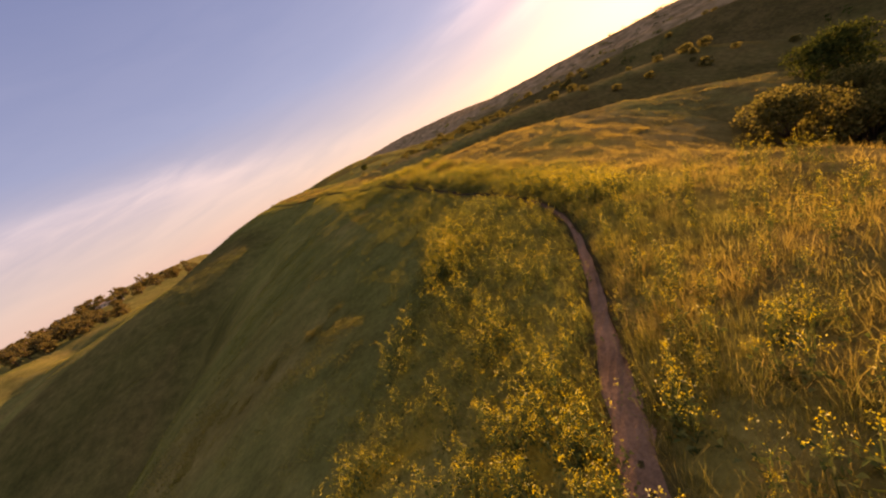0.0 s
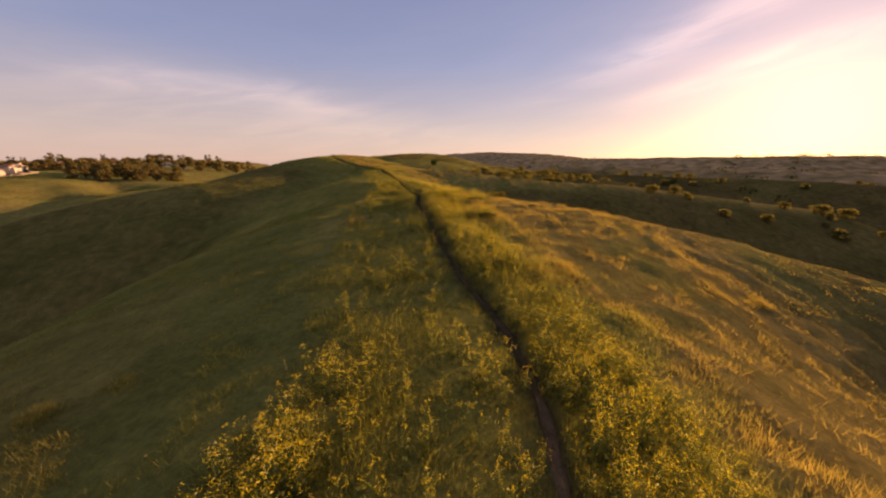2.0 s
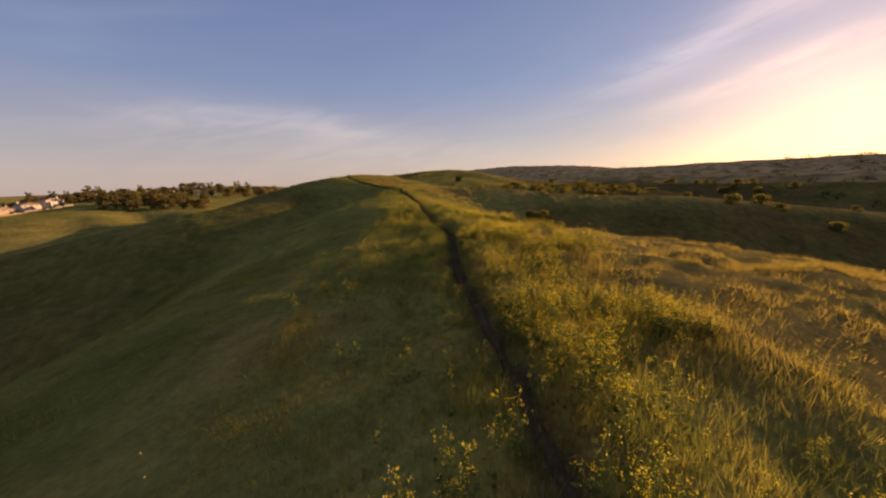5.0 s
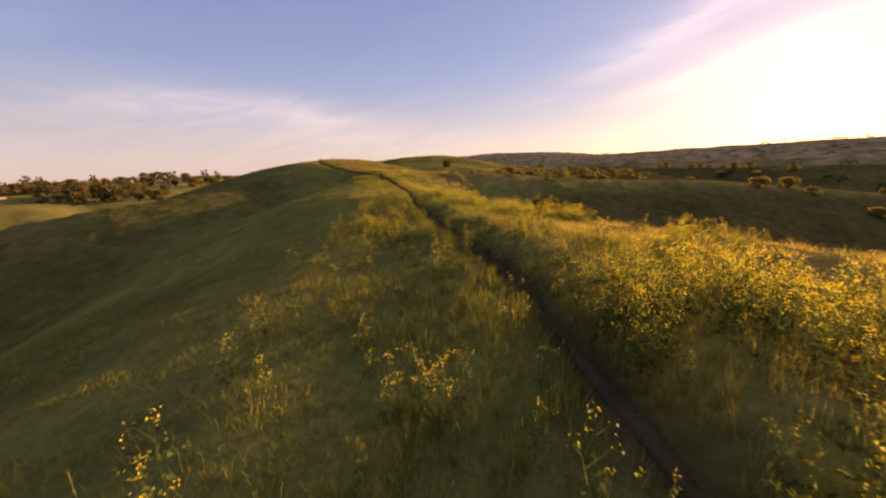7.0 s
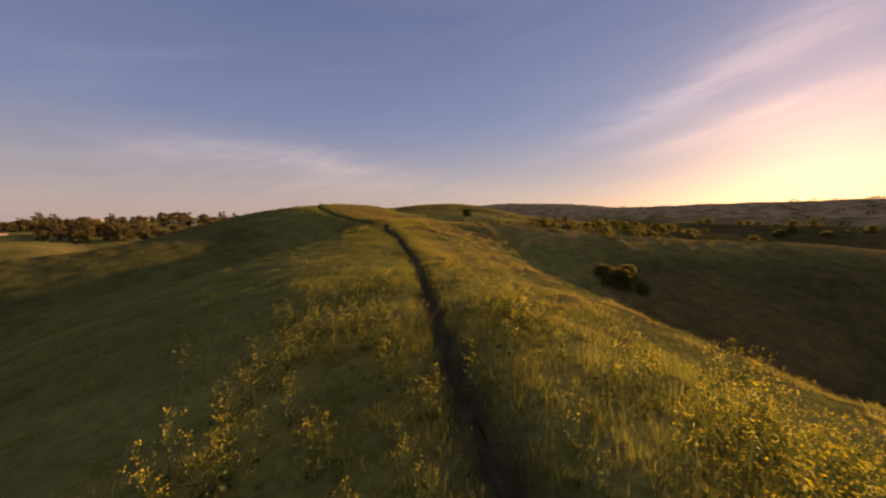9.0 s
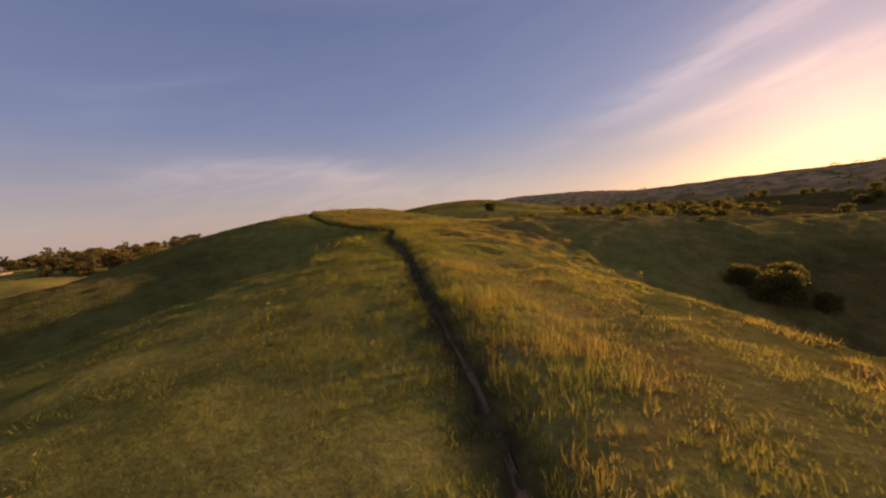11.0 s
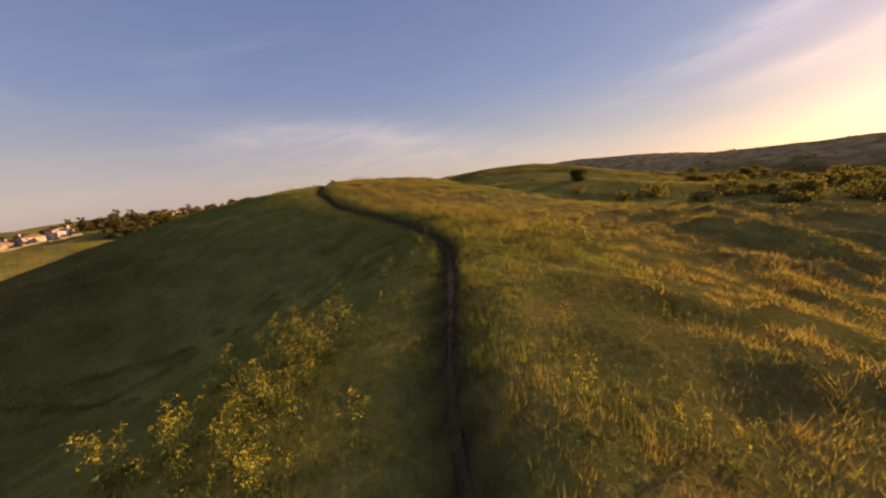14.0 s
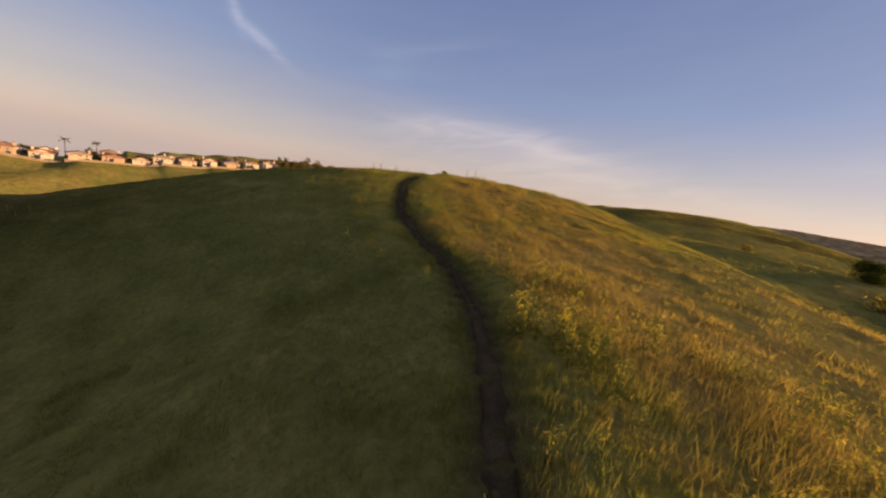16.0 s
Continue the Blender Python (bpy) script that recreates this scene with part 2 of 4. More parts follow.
def height(x, y, fine=True):
    """Height of the ground, before the path is trodden into it."""
    x, y = np.asarray(x, float), np.asarray(y, float)
    z = -34.0 - .09 * np.maximum(0, -x - 420)
    for k, line in enumerate(RIDGE_LINES):
        h = ridge_height(line, x, y, REACH[k])
        soft = 2.0 if k < 6 else 8.0
        near = np.maximum(soft - np.abs(z - h), 0) / soft
        z = np.maximum(z, h) + near * near * soft / 4
    z -= 3.5 * np.exp(-((x + 44) ** 2 + (y - 112) ** 2) / 100)
    z -= 7.5 * np.exp(-((x - 31.5) ** 2 + (y - 17.5) ** 2) / 200)
    z += .1 * np.exp(-((x - 9) ** 2 / 110 + (y - 50) ** 2 / 100))
    for (x0, y0), (x1, y1), wide, deep in GULLIES:
        u = np.clip(((x - x0) * (x1 - x0) + (y - y0) * (y1 - y0)) / ((x1 - x0) ** 2 + (y1 - y0) ** 2), 0, 1)
        d = np.hypot(x - x0 - u * (x1 - x0), y - y0 - u * (y1 - y0))
        z -= deep * step01(u, 0, .6) * np.exp(-(d / wide) ** 2)
    far = step01(np.hypot(x + 15, y - 65), 90, 300)
    z += far * (rough(x, y, 55, 3) - 0.5) * 4.5
    if fine:
        z += (rough(x, y, 7, 5) - 0.5) * 0.26 + (rough(x, y, 1.6, 9, 2) - 0.5) * 0.10
    return z


# ---- rasters of the near ground ----
NX0, NX1, NY0, NY1 = -80.0, 46.0, -22.0, 162.0
gx, gy = np.arange(NX0, NX1 + .01, 0.5), np.arange(NY0, NY1 + .01, 0.5)
near_z = height(*np.meshgrid(gx, gy))
fx, fy = np.meshgrid(gx, gy)
path_d = np.full(fx.shape, 1e9)
path_side = np.zeros(fx.shape)
tang = np.gradient(PATH_LINE, axis=0)
for (px, py), (tx, ty) in zip(PATH_LINE[::2], tang[::2]):
    d = np.hypot(fx - px, fy - py)
    hit = d < path_d
    path_d[hit] = d[hit]
    path_side[hit] = np.sign((fx - px) * ty - (fy - py) * tx)[hit]


def sample(grid, x, y):
    """A raster's value at places of the near ground."""
    u, v = np.clip((x - NX0) / 0.5, 0, len(gx) - 1.001), np.clip((y - NY0) / 0.5, 0, len(gy) - 1.001)
    i, j = u.astype(int), v.astype(int)
    a, b = u - i, v - j
    return (grid[j, i] * (1 - a) + grid[j, i + 1] * a) * (1 - b) + (grid[j + 1, i] * (1 - a) + grid[j + 1, i + 1] * a) * b


def path_distance(x, y):
    """True distance to the path's line, for places near it."""
    out = np.empty(len(x))
    order = np.argsort(y)
    for part_ids in np.array_split(order, max(1, len(x) // 4000)):
        lo, hi = y[part_ids].min() - 3, y[part_ids].max() + 3
        some = PATH_LINE[(PATH_LINE[:, 1] > lo) & (PATH_LINE[:, 1] < hi)]
        if not len(some):
            out[part_ids] = 9
            continue
        out[part_ids] = np.sqrt(((x[part_ids, None] - some[:, 0]) ** 2 + (y[part_ids, None] - some[:, 1]) ** 2).min(1))
    return out


near_z -= (0.18 + .06 * step01(fy, 74, 90)) * np.exp(-(path_d / 0.62) ** 2)
near_z += np.where(path_side > 0, .34, 0) * np.exp(-((path_d - 1.5) / .8) ** 2) * step01(fy, 14, 30) * (1 - .72 * step01(fy, 58, 68)) * (.5 + rough(fx, fy, 3, 14))
# the path runs just below the crest: the bank to its right stands higher, the ground to its left falls away
near_z += np.where(path_side > 0, .30 * np.exp(-((path_d - 3.0) / 1.6) ** 2) * step01(fy, 38, 50), -.30 * step01(path_d, .5, 2.6) * step01(26 - path_d, 0, 16)) * step01(fy, 20, 34) * (1 - step01(fy, 60, 74))
near_z += (rough(fx, fy, 1.9, 10, 2) - .5) * (.28 - .17 * step01(fy, 108, 116)) * step01(path_d, 1.2, 4.5) * np.where(path_side > 0, 1.0, .35)


def tussocks(x, y):
    """Lumpy old grass, 0 between the clumps and 1 on them."""
    return step01(rough(x, y, .95, 12, 2) + .25 * (rough(x, y, 9, 13) - .5), .46, .66)


near_z += tussocks(fx * .6, fy * .6) * (.20 + .10 * step01(fy, 80, 96) - .20 * step01(fy, 108, 116) * step01(-fx, 12, 22)) * step01(path_d, 2.0, 6.0) * np.where(path_side > 0, 1.0, .3)

# ---- materials ----


def material(name):
    m = bpy.data.materials.new(name)
    m.use_nodes = True
    m.node_tree.nodes.clear()
    return m, m.node_tree.nodes, m.node_tree.links


def noise_node(nodes, links, scale, detail=4.0, rough_=0.6, vector=None, distortion=0.0):
    n = nodes.new("ShaderNodeTexNoise")
    n.inputs["Scale"].default_value, n.inputs["Detail"].default_value, n.inputs["Roughness"].default_value = scale, detail, rough_
    n.inputs["Distortion"].default_value = distortion
    if vector is not None:
        links.new(vector, n.inputs["Vector"])
    return n


def ramp_node(nodes, links, source, stops):
    r = nodes.new("ShaderNodeValToRGB")
    e = r.color_ramp.elements
    while len(e) < len(stops):
        e.new(0.5)
    for el, (at, col) in zip(e, stops):
        el.position, el.color = at, (*col, 1)
    links.new(source, r.inputs[0])
    return r


def mix_node(nodes, links, fac, a, b, how="MIX"):
    m = nodes.new("ShaderNodeMixRGB")
    m.blend_type = how
    for sock, v in zip(m.inputs, (fac, a, b)):
        if isinstance(v, (int, float)):
            sock.default_value = v
        elif isinstance(v, tuple):
            sock.default_value = (*v, 1)
        else:
            links.new(v, sock)
    return m.outputs[0]


def attribute(nodes, name):
    a = nodes.new("ShaderNodeAttribute")
    a.attribute_name = name
    return a.outputs["Fac"]


def ground_material():
    m, n, l = material("hill_ground")
    out, bsdf = n.new("ShaderNodeOutputMaterial"), n.new("ShaderNodeBsdfDiffuse")
    pos = n.new("ShaderNodeNewGeometry").outputs["Position"]
    fine, mid, big = noise_node(n, l, 5.0, 6, .7, pos), noise_node(n, l, 0.55, 5, .65, pos), noise_node(n, l, 0.06, 4, .55, pos, .4)
    green = ramp_node(n, l, mid.outputs[0], [(.25, (.096, .105, .036)), (.5, (.150, .158, .054)), (.75, (.212, .202, .074))])
    dry = ramp_node(n, l, mid.outputs[0], [(.28, (.120, .098, .040)), (.5, (.19, .150, .060)), (.72, (.27, .207, .088))])
    wood = ramp_node(n, l, mid.outputs[0], [(.3, (.056, .047, .022)), (.6, (.105, .086, .036)), (.8, (.16, .125, .055))])
    # the dry and scrub values also carry painted sunlight and shade
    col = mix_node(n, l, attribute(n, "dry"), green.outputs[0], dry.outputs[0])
    col = mix_node(n, l, attribute(n, "scrub"), col, wood.outputs[0])
    # pale colour of the far hills, standing in for haze
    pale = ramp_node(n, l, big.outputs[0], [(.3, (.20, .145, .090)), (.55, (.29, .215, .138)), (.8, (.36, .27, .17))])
    col = mix_node(n, l, attribute(n, "far_haze"), col, pale.outputs[0])
    col = mix_node(n, l, attribute(n, "bloom"), col, (.42, .27, .012))
    # bare soil, darkened to paint in the shade of its grass verges
    col = mix_node(n, l, attribute(n, "soil_shade"), col, (.048, .041, .026))
    shade = ramp_node(n, l, big.outputs[0], [(.3, (.66, .72, .60)), (.7, (1.24, 1.18, 1.08))])
    col = mix_node(n, l, 1.0, col, shade.outputs[0], "MULTIPLY")
    speck = ramp_node(n, l, fine.outputs[0], [(.3, (.62, .62, .62)), (.7, (1.25, 1.25, 1.25))])
    col = mix_node(n, l, .8, col, speck.outputs[0], "MULTIPLY")
    l.new(col, bsdf.inputs["Color"])
    bsdf.inputs["Roughness"].default_value = 0.6
    bump = n.new("ShaderNodeBump")
    bump.inputs["Strength"].default_value, bump.inputs["Distance"].default_value = 0.8, 0.22
    add = mix_node(n, l, .5, fine.outputs[0], mid.outputs[0], "ADD")
    l.new(add, bump.inputs["Height"])
    l.new(bump.outputs[0], bsdf.inputs["Normal"])
    l.new(bsdf.outputs[0], out.inputs[0])
    return m


def leaf_material(name, stops, through_=0.45, gain=1.0, tone=None):
    """Leaves, blades and petals: each its own shade, letting some light through."""
    m, n, l = material(name)
    out = n.new("ShaderNodeOutputMaterial")
    rnd = n.new("ShaderNodeNewGeometry").outputs["Random Per Island"]
    col = ramp_node(n, l, rnd, stops[0]).outputs[0]
    if len(stops) > 1:
        col = mix_node(n, l, attribute(n, tone), col, ramp_node(n, l, rnd, stops[1]).outputs[0])
    dif, tra, mix = n.new("ShaderNodeBsdfDiffuse"), n.new("ShaderNodeBsdfTranslucent"), n.new("ShaderNodeMixShader")
    warm = mix_node(n, l, 1.0, col, (1.15 * gain, 1.12 * gain, .75 * gain), "MULTIPLY")
    l.new(col, dif.inputs[0]); l.new(warm, tra.inputs[0])
    mix.inputs[0].default_value = through_
    l.new(dif.outputs[0], mix.inputs[1]); l.new(tra.outputs[0], mix.inputs[2])
    l.new(mix.outputs[0], out.inputs[0])
    return m


def plain_material(name, base, spread=0.15, scale=8.0, roughness=0.8, bump_=0.0):
    m, n, l = material(name)
    out, bsdf = n.new("ShaderNodeOutputMaterial"), n.new("ShaderNodeBsdfPrincipled")
    pos = n.new("ShaderNodeNewGeometry").outputs["Position"]
    a, b = noise_node(n, l, scale, 5, .65, pos), noise_node(n, l, scale * .13, 3, .5, pos)
    lo, hi = tuple(c * (1 - spread) for c in base), tuple(min(1, c * (1 + spread)) for c in base)
    col = mix_node(n, l, a.outputs[0], lo, hi)
    wash = ramp_node(n, l, b.outputs[0], [(.3, (1 - spread,) * 3), (.7, (1 + spread * .5,) * 3)])
    col = mix_node(n, l, 1.0, col, wash.outputs[0], "MULTIPLY")
    l.new(col, bsdf.inputs["Base Color"])
    bsdf.inputs["Roughness"].default_value = roughness
    bsdf.inputs["Specular IOR Level"].default_value = .5 if roughness < .3 else .05
    if bump_:
        bu = n.new("ShaderNodeBump")
        bu.inputs["Strength"].default_value, bu.inputs["Distance"].default_value = .6, bump_
        l.new(a.outputs[0], bu.inputs["Height"]); l.new(bu.outputs[0], bsdf.inputs["Normal"])
    l.new(bsdf.outputs[0], out.inputs[0])
    return m


GROUND = ground_material()


def soil_material():
    m, n, l = material("trodden_soil")
    out, bsdf = n.new("ShaderNodeOutputMaterial"), n.new("ShaderNodeBsdfDiffuse")
    pos = n.new("ShaderNodeNewGeometry").outputs["Position"]
    grit, mid = noise_node(n, l, 18.0, 5, .7, pos), noise_node(n, l, 1.4, 4, .6, pos)
    # soil in grass shade and soil in sunlight, both put into the colour
    shaded_soil = ramp_node(n, l, mid.outputs[0], [(.3, (.028, .024, .015)), (.7, (.056, .046, .030))])
    lit_soil = ramp_node(n, l, mid.outputs[0], [(.3, (.15, .098, .066)), (.7, (.25, .165, .118))])
    col = mix_node(n, l, attribute(n, "lit_soil"), shaded_soil.outputs[0], lit_soil.outputs[0])
    speck = ramp_node(n, l, grit.outputs[0], [(.3, (.6, .6, .6)), (.7, (1.25, 1.22, 1.2))])
    col = mix_node(n, l, .8, col, speck.outputs[0], "MULTIPLY")
    l.new(col, bsdf.inputs["Color"])
    bump = n.new("ShaderNodeBump")
    bump.inputs["Strength"].default_value, bump.inputs["Distance"].default_value = .8, .04
    l.new(grit.outputs[0], bump.inputs["Height"])
    l.new(bump.outputs[0], bsdf.inputs["Normal"])
    l.new(bsdf.outputs[0], out.inputs[0])
    return m


SOIL = soil_material()
GRASS = leaf_material("grass_blades", [
    [(0, (.095, .112, .030)), (.4, (.135, .152, .041)), (.75, (.185, .188, .053)), (1, (.24, .22, .072))],
    [(0, (.145, .118, .038)), (.4, (.205, .163, .053)), (.75, (.265, .207, .070)), (1, (.33, .26, .098))]], .55, 1.12, "dry")

# ---- ground ----


def axis(lo, hi, step, reach, grow=1.09):
    mid = list(np.arange(lo, hi + .01, step))
    a, s = [], step
    v = lo
    while v > -reach:
        s *= grow
        v -= s
        a.append(v)
    b, s, v = [], step, hi
    while v < reach:
        s *= grow
        v += s
        b.append(v)
    return np.array(a[::-1] + mid + b)


def mesh_from(name, verts, faces, sizes=None):
    """A mesh from arrays: faces all of one size, (n, 3) or (n, 4)."""
    me = bpy.data.meshes.new(name)
    me.vertices.add(len(verts))
    me.vertices.foreach_set("co", np.ascontiguousarray(verts, np.float32).ravel())
    n, k = faces.shape
    me.loops.add(n * k)
    me.loops.foreach_set("vertex_index", faces.astype(np.int32).ravel())
    me.polygons.add(n)
    me.polygons.foreach_set("loop_start", np.arange(0, n * k, k, dtype=np.int32))
    me.polygons.foreach_set("loop_total", np.full(n, k, np.int32))
    me.update(calc_edges=True)
    return me


def point_values(me, name, values):
    a = me.attributes.new(name, "FLOAT", "POINT")
    a.data.foreach_set("value", np.ascontiguousarray(values, np.float32).ravel())


def dryness_and_light(x, y, side):
    """How dry the grass is: the sunny side of the ridge more than the shaded one. Some terms paint sunlight and shade
    into the colour.
    """
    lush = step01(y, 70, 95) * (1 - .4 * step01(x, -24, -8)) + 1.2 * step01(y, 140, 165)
    # beyond x -140 the house hill is golder, its sunlight put into the colour
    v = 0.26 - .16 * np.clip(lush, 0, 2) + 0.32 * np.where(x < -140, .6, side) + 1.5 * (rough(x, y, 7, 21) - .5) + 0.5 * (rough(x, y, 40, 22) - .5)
    right = x - np.interp(y, PATH_LINE[:, 1], PATH_LINE[:, 0])
    v = v + .45 * step01(right, 3.5, 7) * step01(-y, -64, -56) * step01(60 - right, 0, 20) - .10
    # sunlight painted in: drier, paler grass right of the path near the hilltop
    v = v + (.42 + .25 * step01(y, 112, 120)) * step01(y, 96, 112) * step01(-y, -150, -140) * step01(right - 5 + 2 * step01(y, 112, 122), 0, 3.5) * step01(-right, -24, -16)
    # shade painted in: greener, darker grass left of the path past y 80
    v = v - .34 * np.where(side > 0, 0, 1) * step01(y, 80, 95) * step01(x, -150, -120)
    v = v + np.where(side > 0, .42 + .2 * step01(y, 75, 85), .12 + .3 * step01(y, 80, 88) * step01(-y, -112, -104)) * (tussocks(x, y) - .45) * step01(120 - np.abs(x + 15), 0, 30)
    v = v - .30 * step01(y, 41, 47) * step01(-y, -66, -58) * step01(right, -.5, .5) * step01(-right, -5, -3)
    v = v + .22 * step01(y, 80, 86) * step01(-y, -108, -102) * step01(-right, .3, 1) * step01(right, -12, -8)
    # sunlight on the house hill and a lighter near left slope, painted in
    v = v + .18 * step01(-x, 150, 200) + .24 * step01(-right, 6, 12) * step01(right, -40, -30) * step01(70 - y, 0, 20)
    v = v - (.34 - .22 * step01(y, 78, 88) * step01(-y, -114, -106)) * np.exp(-(right / 4.0) ** 2) * step01(150 - y, 0, 8)
    return np.clip(v, 0.03, 1)


# drifts of mustard: from y, to y, from and to metres right of the path, thickness
DRIFTS = [(2, 15, -5.5, -.35, 1.15), (14, 26, -5, -1.3, .2), (1, 12, .4, 7, .30), (11, 34, .35, 3.0, 1.35), (24, 33, -2.2, -.35, .25), (33, 46, .4, 6.2, 1.4), (45, 60, 3.2, 8.5, 1.3), (45, 58, .8, 3, .2), (42, 57, -3.6, -.3, .25),
          (57, 73, -4.5, -.5, .34), (58, 70, 1.5, 8, .45), (101, 107, -5.5, -2.2, .6), (106, 111, -3, -.6, .25), (113, 128, .45, 7, .26), (114, 123, -1.5, -.3, .3), (96, 112, .5, 3, .12)]


def is_bloom(x, y, right):
    """How thick the mustard stands, 0 to 1."""
    v = np.zeros(np.shape(x))
    for y0, y1, d0, d1, thick in DRIFTS:
        inn = step01(y, y0 - 1.5, y0 + 1.5) * step01(-y, -y1 - 1.5, -y1 + 1.5) * step01(right, d0 - .5, d0 + .3) * step01(-right, -d1 - 1.2, -d1 + .6)
        v = np.maximum(v, inn * thick)
    clumps = step01(rough(x, y, 3.2, 31), .38, .58) * (.12 + .88 * step01(rough(x, y, 1.3, 32, 2), .40, .60))
    clumps = np.maximum(clumps, .16 * step01(-y, -17, -13) + .30 * step01(right, .2, .6) * step01(-y, -30, -26))
    return np.clip(v * clumps, 0, 1)


ax, ay = axis(NX0, NX1, .5, 4600), axis(NY0, NY1, .5, 4600)
GX, GY = np.meshgrid(ax, ay)
GZ = height(GX, GY)
inside = (GX >= NX0) & (GX <= NX1) & (GY >= NY0) & (GY <= NY1)
GZ[inside] = sample(near_z, GX[inside], GY[inside])
dist = np.full(GX.shape, 60.0)
dist[inside] = sample(path_d, GX[inside], GY[inside])
side_ = np.where(GX > np.interp(GY, PATH_LINE[:, 1], PATH_LINE[:, 0]), 1.0, -1.0) * step01(dist, 0, 3)
ny, nx = GX.shape
idx = np.arange(nx * ny).reshape(ny, nx)
quads = np.stack([idx[:-1, :-1], idx[:-1, 1:], idx[1:, 1:], idx[1:, :-1]], -1).reshape(-1, 4)
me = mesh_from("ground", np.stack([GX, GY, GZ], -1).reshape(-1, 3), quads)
away = step01(np.hypot(GX + 15, GY - 65), 120, 420)
east = step01(GX + .25 * (GY - 150), 12, 70) * (1 - .8 * step01(-np.abs(GX + .4 * GY - 70), -60, -20) * step01(GY, 200, 240))
# the scrub colour fades with distance, part of the painted haze
scrub = np.clip(east * (.75 + .5 * step01(rough(GX, GY, 60, 41, 4), .35, .6)) + step01(rough(GX, GY, 120, 41, 4), .42, .62) * .35 * away, 0, 1) * (1 - .55 * step01(np.hypot(GX, GY), 250, 700))
# sunlit rim of the brown spur, painted in with scrub-free straw colour
spur = RIDGE_LINES[3]
crest_light = np.full(GX.shape, 99.0)
for px, py in spur[::3, :2]:
    crest_light = np.minimum(crest_light, np.hypot(GX - px, GY - py))
crest_light = (1 - step01(crest_light, 4, 11 + 5 * rough(GX, GY, 12, 44))) * step01(GX, -35, -20)
scrub = scrub * (1 - crest_light)
point_values(me, "dry", np.maximum(dryness_and_light(GX, GY, side_), crest_light))
point_values(me, "bloom", is_bloom(GX, GY, dist * np.sign(side_ + 1e-9)) * .5)
# dark strip, wider than the tread, paints the shade along the path
point_values(me, "soil_shade", 1 - step01(dist, .25, .6 + .2 * step01(GY, 22, 34) * step01(-GY, -76, -66) + .1 * step01(GY, 70, 90) + .15 * step01(GY, 104, 116)))
# brown growth on the spur's near face, darkened further to paint in shade
spur_scrub_shade = step01(-GX, 42, 62) * step01(GX, -190, -150) * step01(GY, 20, 50) * step01(-GY - .55 * GX, -95, -80)
scrub = np.maximum(scrub, spur_scrub_shade * (.35 + .5 * rough(GX, GY, 14, 43)))
# shade in the gully bottom, painted with the dark scrub colour
gully_shade = step01(-GX, 28, 40) * step01(GX, -120, -95) * step01(-GZ, 8, 15) * step01(GY, 0, 20) * step01(-GY, -120, -105)
scrub = np.maximum(scrub, gully_shade * (.35 + .35 * rough(GX, GY, 9, 45)))
ravine = step01(GX, 2, 14) * step01(GY, 62, 80) * step01(-GY, -150, -136) * step01(-GZ, 5, 9) * (1 - crest_light)
scrub = np.maximum(scrub, ravine * (.6 + .4 * rough(GX, GY, 9, 46)))
ridge_scrub = step01(GY, 165, 185) * step01(-GY, -330, -300) * step01(GX, -110, -70) * step01(-GX, -90, -60)
scrub = np.maximum(scrub, ridge_scrub * .75 * step01(rough(GX, GY, 22, 47, 4), .50, .62))
point_values(me, "scrub", scrub)
# haze over the far hills, put into the ground colour by distance
point_values(me, "far_haze", step01(np.hypot(GX, GY) + .6 * GX, 420, 800) * np.where(GX > -300, 1, .2))
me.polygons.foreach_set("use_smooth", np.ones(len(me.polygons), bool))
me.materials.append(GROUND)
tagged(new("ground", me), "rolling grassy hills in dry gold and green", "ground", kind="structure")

# ---- the trodden path: a ribbon with worn, uneven edges ----


def build_path():
    line = PATH_LINE
    t = np.gradient(line, axis=0)
    t /= np.linalg.norm(t, axis=1)[:, None]
    across = np.stack([t[:, 1], -t[:, 0]], -1)
    s = np.arange(len(line)) * .25
    half = 0.115 + .02 * step01(line[:, 1], 74, 90) + .07 * step01(line[:, 1], 104, 116) + 0.10 * (value_noise(s, s * 0, 2.3, 51) - .5) + 0.23 * np.exp(-((line[:, 1] - 1) / 5.0) ** 2)
    us = np.linspace(-1, 1, 9)
    verts = []
    for u in us:
        wob = 1 + 1.2 * (value_noise(s * 1.0, s * 0 + u * 3, .8, 52) - .5)
        p = line + across * (u * half * wob)[:, None]
        z = sample(near_z, p[:, 0], p[:, 1]) + .04 - .025 * (1 - u * u) - .07 * (abs(u) > .99) + .05 * (value_noise(p[:, 0], p[:, 1], .35, 53) - .5)
        verts.append(np.c_[p, z])
    v = np.stack(verts, 1)
    n, k = v.shape[:2]
    ids = np.arange(n * k).reshape(n, k)
    f = np.stack([ids[:-1, :-1], ids[:-1, 1:], ids[1:, 1:], ids[1:, :-1]], -1).reshape(-1, 4)
    m = mesh_from("path", v.reshape(-1, 3), f)
    # sunlit start and middle of the tread, painted paler than the rest
    lit_soil = (1 - step01(line[:, 1], 6, 17))[:, None] + (.10 + .4 * step01(value_noise(s, s * 0, 6, 54), .4, .8))[:, None] * (1 - .75 * step01(line[:, 1], 20, 28) * step01(-line[:, 1], -80, -70))[:, None] * (1 - us * us) ** 2
    point_values(m, "lit_soil", np.clip(lit_soil * np.ones((n, k)), 0, 1))
    m.polygons.foreach_set("use_smooth", np.ones(len(m.polygons), bool))
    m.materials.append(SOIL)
    tagged(new("path", m), "narrow trodden dirt footpath through the grass", "path", kind="structure")


build_path()

# ---- grass ----
rng = np.random.default_rng(7)


